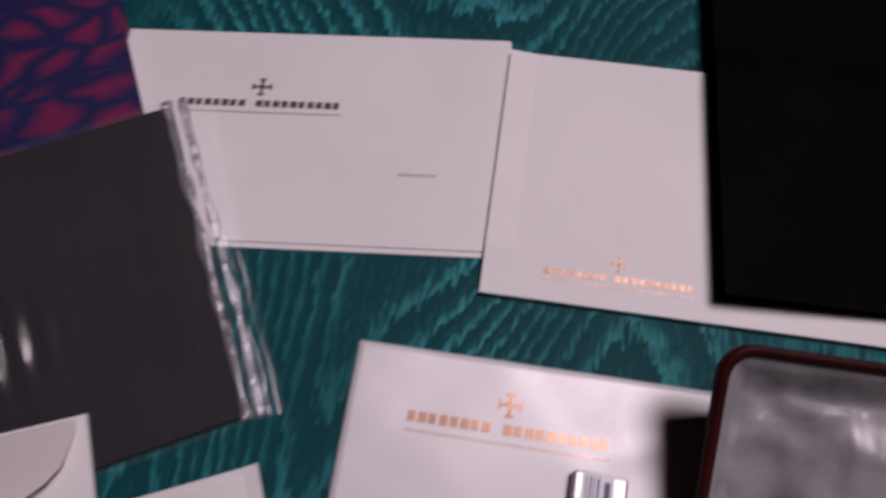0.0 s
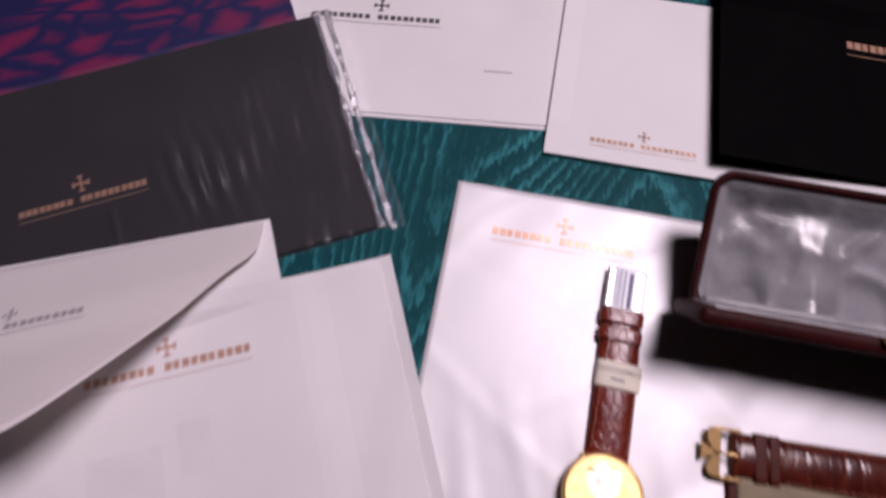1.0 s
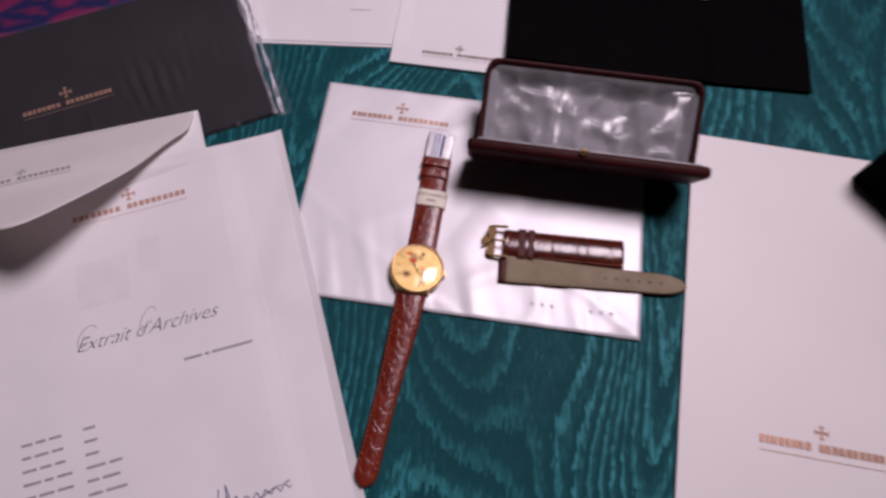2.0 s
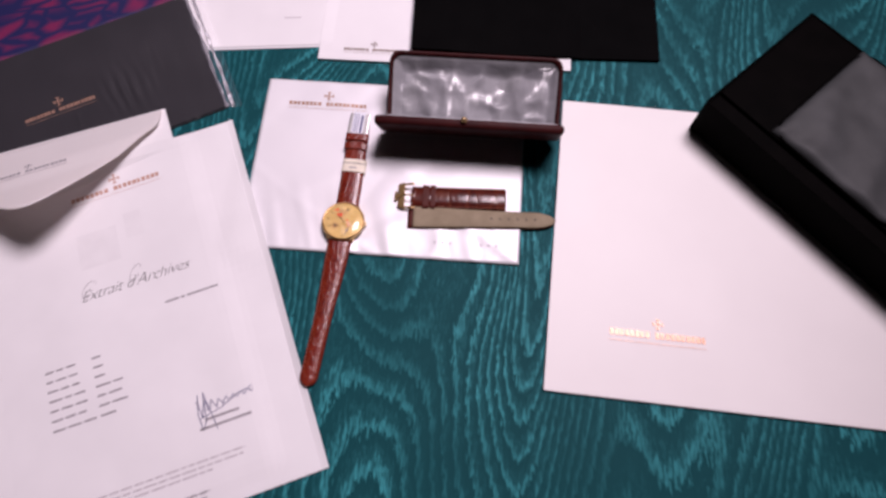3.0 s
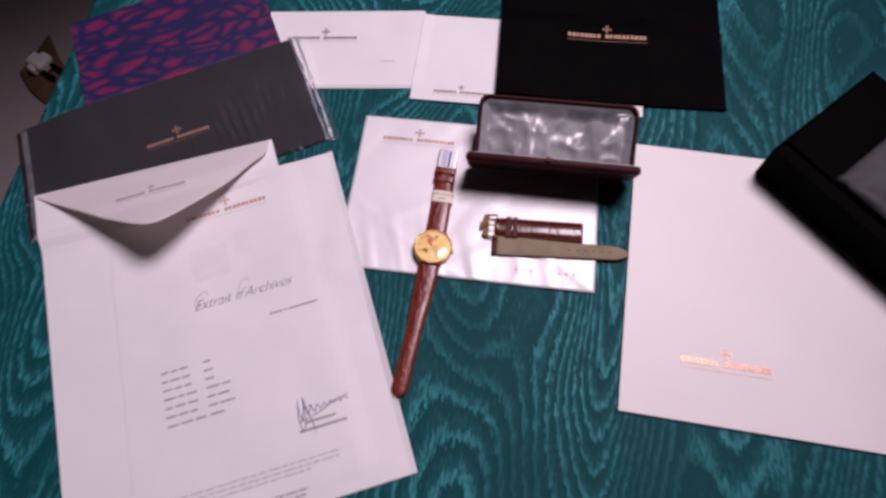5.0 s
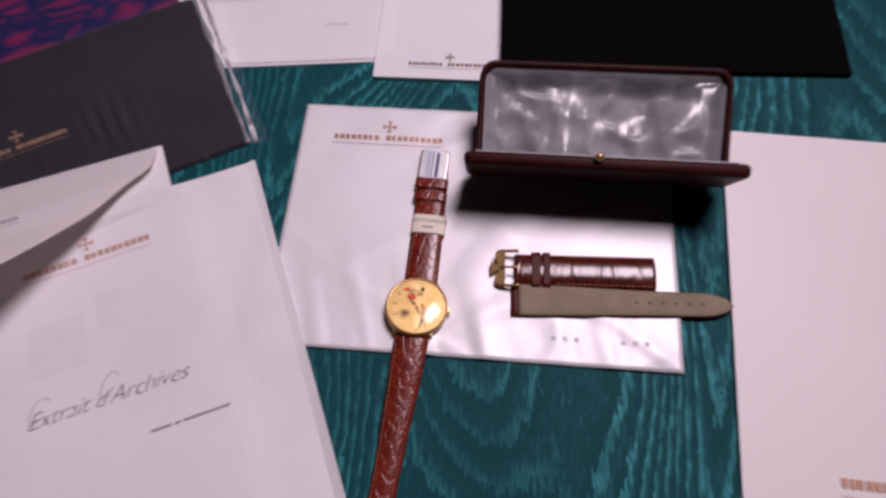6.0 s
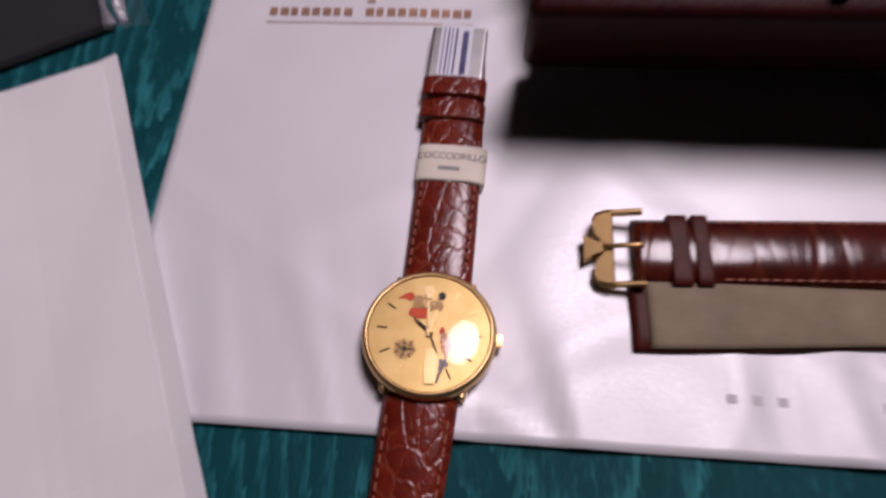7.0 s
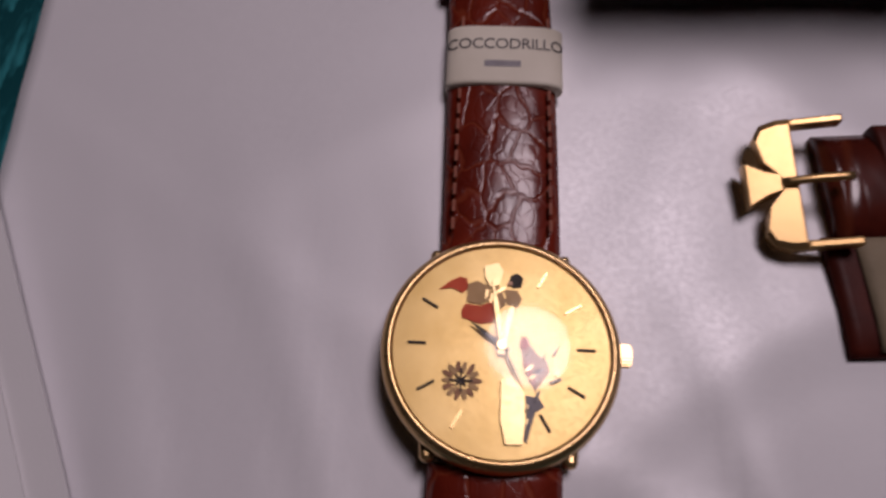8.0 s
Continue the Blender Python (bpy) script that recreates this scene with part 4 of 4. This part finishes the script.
    patch("enamel_patch", [(0.0030, -0.0022), (0.0037, -0.0024), (0.0046, -0.0054), (0.0038, -0.0046)], ENAMEL_RED, z + 0.0002)
    patch("enamel_patch", [(0.0033, -0.0066), (0.0050, -0.0068), (0.0058, -0.0080), (0.0046, -0.0088), (0.0040, -0.0106), (0.0034, -0.0128), (0.0030, -0.0124), (0.0034, -0.0096)], ENAMEL_GREY)
    patch("raised_figure", [(0.0000, -0.0047), (0.0014, -0.0043), (0.0030, -0.0062), (0.0031, -0.0100), (0.0028, -0.0130), (0.0006, -0.0131), (-0.0001, -0.0100)], PALEGOLD, z + 0.0001, 0.0004)
    patch("raised_figure", [(-0.0026, 0.0118), (-0.0006, 0.0124), (0.0002, 0.0112), (-0.0004, 0.0090), (-0.0016, 0.0086), (-0.0024, 0.0100)], PALEGOLD, z + 0.0001, 0.0003)
    patch("raised_figure", [(-0.0014, 0.0084), (-0.0002, 0.0086), (0.0006, 0.0062), (-0.0006, 0.0052)], ENAMEL_TAN, z + 0.0001, 0.0003)
    rnd = random.Random(23)
    for cx, cy, sx, sy, n_, kinds in ((0.0056, -0.0026, 0.0022, 0.0024, 9, (PALEGOLD, ENAMEL_TAN, PALEGOLD, ENAMEL_GREY)), (-0.0008, 0.0090, 0.0014, 0.0026, 5, (GOLD, PALEGOLD, ENAMEL_TAN)),
                                      (0.0042, -0.0085, 0.0010, 0.0024, 4, (ENAMEL_GREY, PALEGOLD))):
        for k in range(n_):
            x, y, r = cx + rnd.uniform(-sx, sx), cy + rnd.uniform(-sy, sy), rnd.uniform(0.0005, 0.0010)
            patch("relief_piece", blob(x, y, r, 0.22 * r, rnd.random(), 7, rnd.uniform(0.4, 1.5)), rnd.choice(kinds), z + 0.00015, 0.0003)
    # small round motif: a ring of petals round a dark star
    for k in range(14):
        q = 2 * math.pi * k / 14
        x, y = -0.0054 + 0.0019 * math.cos(q), -0.0050 + 0.0019 * math.sin(q)
        patch("motif_petal", blob(x, y, 0.0009, 0.0004, k, 7, q), ENAMEL_TAN if k % 2 else ENAMEL_BROWN)
    for k in range(8):
        q = 2 * math.pi * k / 8
        ln = 0.0016 if k % 2 == 0 else 0.0010
        bm = boxed(0.0, ln, -0.00013, 0.00013, z + 0.0001, z + 0.0003, turn=Matrix.Translation((-0.0054, -0.0050, 0)) @ Matrix.Rotation(q, 4, "Z"))
        part("motif_ray", bm, ENAMEL_DARK, dial)
    # pointers
    for name, a, ln, w, mat in (("hour_hand", 144, 0.0052, 0.0006, ENAMEL_DARK), ("minute_hand", 98, 0.0098, 0.0007, PALEGOLD), ("pointer", 76, 0.0060, 0.0009, PALEGOLD), ("second_hand", -64, 0.0066, 0.0003, ENAMEL_DARK)):
        bm = bmesh.new()
        pts = [(-0.0013, -w * 0.35), (ln * 0.55, -w * 0.5), (ln, -w * 0.12), (ln, w * 0.12), (ln * 0.55, w * 0.5), (-0.0013, w * 0.35)]
        loft(bm, [[(x, y, z + 0.0006) for x, y in pts], [(x, y, z + 0.0008) for x, y in pts]])
        bmesh.ops.rotate(bm, cent=(0, 0, 0), matrix=Matrix.Rotation(radians(a), 3, "Z"), verts=bm.verts)
        part(name, bm, mat, dial)
    bm = bmesh.new()
    disc(bm, 0.0007, z, z + 0.0011, 16)
    part("hand_post", bm, GOLD, dial)
    # crystal
    bm = bmesh.new()
    rings = []
    for k in range(9):
        a = radians(90) * k / 8
        rings.append([(0.0154 * math.cos(a) * math.cos(2 * math.pi * q / 64) + 1e-6, 0.0154 * math.cos(a) * math.sin(2 * math.pi * q / 64), 0.0060 + 0.0022 * math.sin(a)) for q in range(64)][::1])
    loft(bm, rings[:-1], cap0=False, cap1=True)
    glass = part("crystal", bm, CRYSTAL, t, "clear domed crystal", smooth=True)
    glass.visible_shadow = False
    # the head leans a little on its strap
    for ob in (case, dial, glass):
        ob.matrix_local = pose(0, 0, 0.0009, -5.2, 1.6, 0)

    # upper strap with keepers, label and steel clasp
    up = lambda s: (-0.0026 * s * s, 0.0091 - 0.0004 * s, 0.0016 * (1 - s) * s * 2)
    part("upper_strap", strap_mesh(stations(0.0128, 0.0900, up), 0.0006, 0.0022, 0.0010), CROCO, t, smooth=True)
    for sx in (-1, 1):
        seam(t, [(sx * 0.0074, 0.018), (sx * 0.0072, 0.058)], 0.0043)
    def loop(name, y0, y1, hw, z0, z1, mat, label="", cx=0.0):
        bm = bmesh.new()
        rings = []
        for y in (y0, y0 + 0.0003, y0 + 0.0008, y1 - 0.0008, y1 - 0.0003, y1):
            e = 0.0003 if y in (y0, y1) else 0.0
            ring = []
            for k in range(28):
                a = 2 * math.pi * k / 28
                px = math.copysign(abs(math.cos(a)) ** 0.45, math.cos(a)) * (hw - e)
                pz = math.copysign(abs(math.sin(a)) ** 0.75, math.sin(a)) * ((z1 - z0) / 2 - e)
                ring.append((cx + px, y, (z0 + z1) / 2 + pz))
            rings.append(ring)
        loft(bm, rings)
        return part(name, bm, mat, t, label, smooth=True)
    loop("keeper", 0.0645, 0.0705, 0.0096, 0.0, 0.0056, CROCO, cx=-0.0017)
    loop("keeper", 0.0725, 0.0790, 0.0096, 0.0, 0.0059, CROCO, cx=-0.0020)
    tag = loop("paper_band", 0.0440, 0.0555, 0.0098, -0.0002, 0.0051, CREAM, "cream paper band with dark lettering")
    wording("COCCODRILLO", 0.00290, pose(0.0, 0.0516, 0.00518), INK, tag, "lettering", spread=0.92,
            lift=lambda u, v: -0.00265 * (1 - (max(0.0, 1 - abs(u / 0.0099) ** 4.444)) ** 0.375))
    part("text_line", boxed(-0.0034, 0.0026, 0.0472, 0.0484, 0.0049, 0.00513), GREYINK, tag)
    bm = boxed(-0.0110, 0.0062, 0.0790, 0.0985, 0.0016, 0.0046, bevel=0.0010, seg=3)
    clasp = part("clasp", bm, STEEL, t, "polished steel folding clasp", smooth=False)
    bm = boxed(-0.0080, 0.0018, 0.0785, 0.0990, 0.0047, 0.0049)
    st = part("sticker", bm, STICKER, clasp, "white printed sticker")
    bm = bmesh.new()
    for k, w in enumerate((0.0003, 0.0005, 0.0003, 0.0006)):
        block(bm, -0.0070 + 0.0012 * k, -0.0070 + 0.0012 * k + w, 0.0800, 0.0975, 0.0049, 0.00496)
    block(bm, -0.0012, 0.0006, 0.0800, 0.0965, 0.0049, 0.00496)
    part("text_line", bm, BLUEINK, st)

    # lower strap
    def low(s):
        w = 0.0091 - 0.0024 * smooth01(s * 1.6)
        if s > 0.93:
            q = (s - 0.93) / 0.07
            w *= math.sqrt(max(0.02, 1 - q * q * 0.98))
        return (-0.0002 - 0.0045 * s ** 1.15, w, 0.0014 * (1 - smooth01(s * 3)))
    part("lower_strap", strap_mesh(stations(-0.0150, -0.1290, low, 60), 0.0004, 0.0022, 0.0011), CROCO, t, smooth=True)
    for sx in (-1, 1):
        seam(t, [((low(s)[0] + sx * (low(s)[1] - 0.0016)), -0.0150 - 0.1140 * s) for s in (0.04, 0.2, 0.4, 0.6, 0.8, 0.92)], 0.0040)


make_watch()


# ---- spare strap in two pieces ----
def make_spare_straps():
    a = thing("watch_strap", pose(0.0626, 0.2012, 0.0018, 0, 0, -6.2) @ pose(0, 0, 0, 0, 0, -90), "dark brown crocodile strap half with a gold buckle", "watch strap")
    # local y runs to the buckle's far end with a minus sign: build along +y then turn
    body = strap_mesh(stations(0.0040, 0.0792, lambda s: (0.0, 0.0094 - 0.0002 * (1 - s), 0.0)), 0.0002, 0.0026, 0.0014)
    part("leather", body, CROCO_DARK, a, smooth=True)
    for y0, y1 in ((0.0128, 0.0180), (0.0190, 0.0232)):
        bm = bmesh.new()
        rings = []
        for y, e in ((y0, 0.0003), (y0 + 0.0003, 0.0), (y0 + 0.0008, 0.0), (y1 - 0.0008, 0.0), (y1 - 0.0003, 0.0), (y1, 0.0003)):
            ring = []
            for k in range(28):
                c, q = math.cos(2 * math.pi * k / 28), math.sin(2 * math.pi * k / 28)
                ring.append((math.copysign(abs(c) ** 0.30, c) * (0.0101 - e), y, 0.0022 + math.copysign(abs(q) ** 0.50, q) * (0.0021 - e)))
            rings.append(ring)
        loft(bm, rings)
        part("keeper", bm, KEEPER, a, smooth=True)
    # buckle: two thin side bars, a wide front plate pinched in the middle, a flared tip
    def plate(outline, z0, z1, edge=0.0004):
        bm = bmesh.new()
        cx, cy = sum(p[0] for p in outline) / len(outline), sum(p[1] for p in outline) / len(outline)
        small = [(x + (cx - x) * edge / 0.004, y + (cy - y) * edge / 0.004) for x, y in outline]
        loft(bm, [[(x, y, z0) for x, y in outline], [(x, y, z1 - edge) for x, y in outline], [(x, y, z1) for x, y in small]])
        return bm
    half = [(0.0010, -0.0030), (0.0040, -0.0056), (0.0078, -0.0064), (0.0097, -0.0054), (0.0104, -0.0030), (0.0104, -0.0010)]
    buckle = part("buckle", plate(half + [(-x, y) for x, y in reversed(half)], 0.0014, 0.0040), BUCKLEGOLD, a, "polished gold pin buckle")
    for side in (-1, 1):
        bm = boxed(-0.0007, 0.0007, -0.0012, 0.0066, 0.0014, 0.0038, bevel=0.0004, turn=Matrix.Translation((side * 0.0097, 0, 0)))
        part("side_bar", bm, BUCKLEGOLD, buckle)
        seam(a, [(side * 0.0080, 0.0255), (side * 0.0080, 0.0770)], 0.0029)
    tip = [(-0.0013, -0.0034), (-0.0020, -0.0058), (-0.0036, -0.0086), (0.0036, -0.0086), (0.0020, -0.0058), (0.0013, -0.0034)]
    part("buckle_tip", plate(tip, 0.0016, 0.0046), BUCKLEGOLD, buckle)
    bm = bmesh.new()
    rings = []
    for k in range(9):
        y = -0.0036 + 0.0100 * k / 8
        rings.append([(0.0007 * math.cos(q), y, 0.0044 + 0.0005 * math.sin(math.pi * k / 8) + 0.0006 * math.sin(q)) for q in [math.pi * j / 4 for j in range(8)]])
    loft(bm, rings)
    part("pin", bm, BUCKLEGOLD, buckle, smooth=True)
    buckle.matrix_local = pose(0, 0, 0.0018, 11, 6, 0)
    b = thing("watch_strap", pose(0.0628, 0.1838, 0.0018, 0, 0, -6.0) @ pose(0, 0, 0, 0, 0, -90), "dark brown strap half lying lining side up", "watch strap")
    def wid(s):
        w = 0.0093 - 0.0022 * smooth01(s * 1.25)
        if s > 0.84:
            q = (s - 0.84) / 0.16
            w *= math.sqrt(max(0.03, 1 - q * q * 0.97))
        return w
    part("leather", strap_mesh(stations(0.0, 0.1160, lambda s: (0.0, wid(s), 0.0), 60), 0.0002, 0.0020, 0.0), KEEPER, b, smooth=True)
    part("lining", strap_mesh(stations(0.0042, 0.1152, lambda s: (0.0, wid(0.036 + 0.957 * s) - 0.0006, 0.0), 60), 0.0018, 0.0008, 0.0003), SUEDE, b, "tan suede lining", smooth=True)
    for k in range(6):
        bm = bmesh.new()
        y = 0.066 + 0.0068 * k
        disc(bm, 0.0008, 0.0024, 0.00300, 12, cx=0.0, cy=y)
        part("strap_hole", bm, ENAMEL_DARK, b)


make_spare_straps()


# ---- on the floor beside the table ----
def make_floor_plug():
    t = thing("power_adapter", pose(-1.00, 1.00, TABLE_Z, 0, 0, 8), "white power adapter with two dark pins on brown cardboard", "adapter")
    bm = bmesh.new()
    pts = [(0.010, -0.095), (0.055, 0.0), (0.030, 0.045), (0.0, 0.120), (-0.028, 0.060), (-0.062, 0.010), (-0.030, -0.050)]
    loft(bm, [[(x, y, 0.0) for x, y in pts], [(x, y, 0.010) for x, y in pts]])
    part("cardboard", bm, WOOD, t, "brown cardboard piece")
    turn = Matrix.Translation((0.0, 0.012, 0)) @ Matrix.Rotation(radians(-42), 4, "Z")
    bm = boxed(-0.030, 0.022, -0.017, 0.017, 0.010, 0.040, bevel=0.006, turn=turn)
    block(bm, -0.016, 0.010, -0.030, 0.030, 0.012, 0.036, bevel=0.006, turn=turn)
    plug = part("adapter_body", bm, CARD, t, "white plastic")
    for y in (-0.012, 0.014):
        part("pin", boxed(0.022, 0.062, y - 0.005, y + 0.005, 0.018, 0.028, bevel=0.002, turn=turn), BLACK, plug)


make_floor_plug()
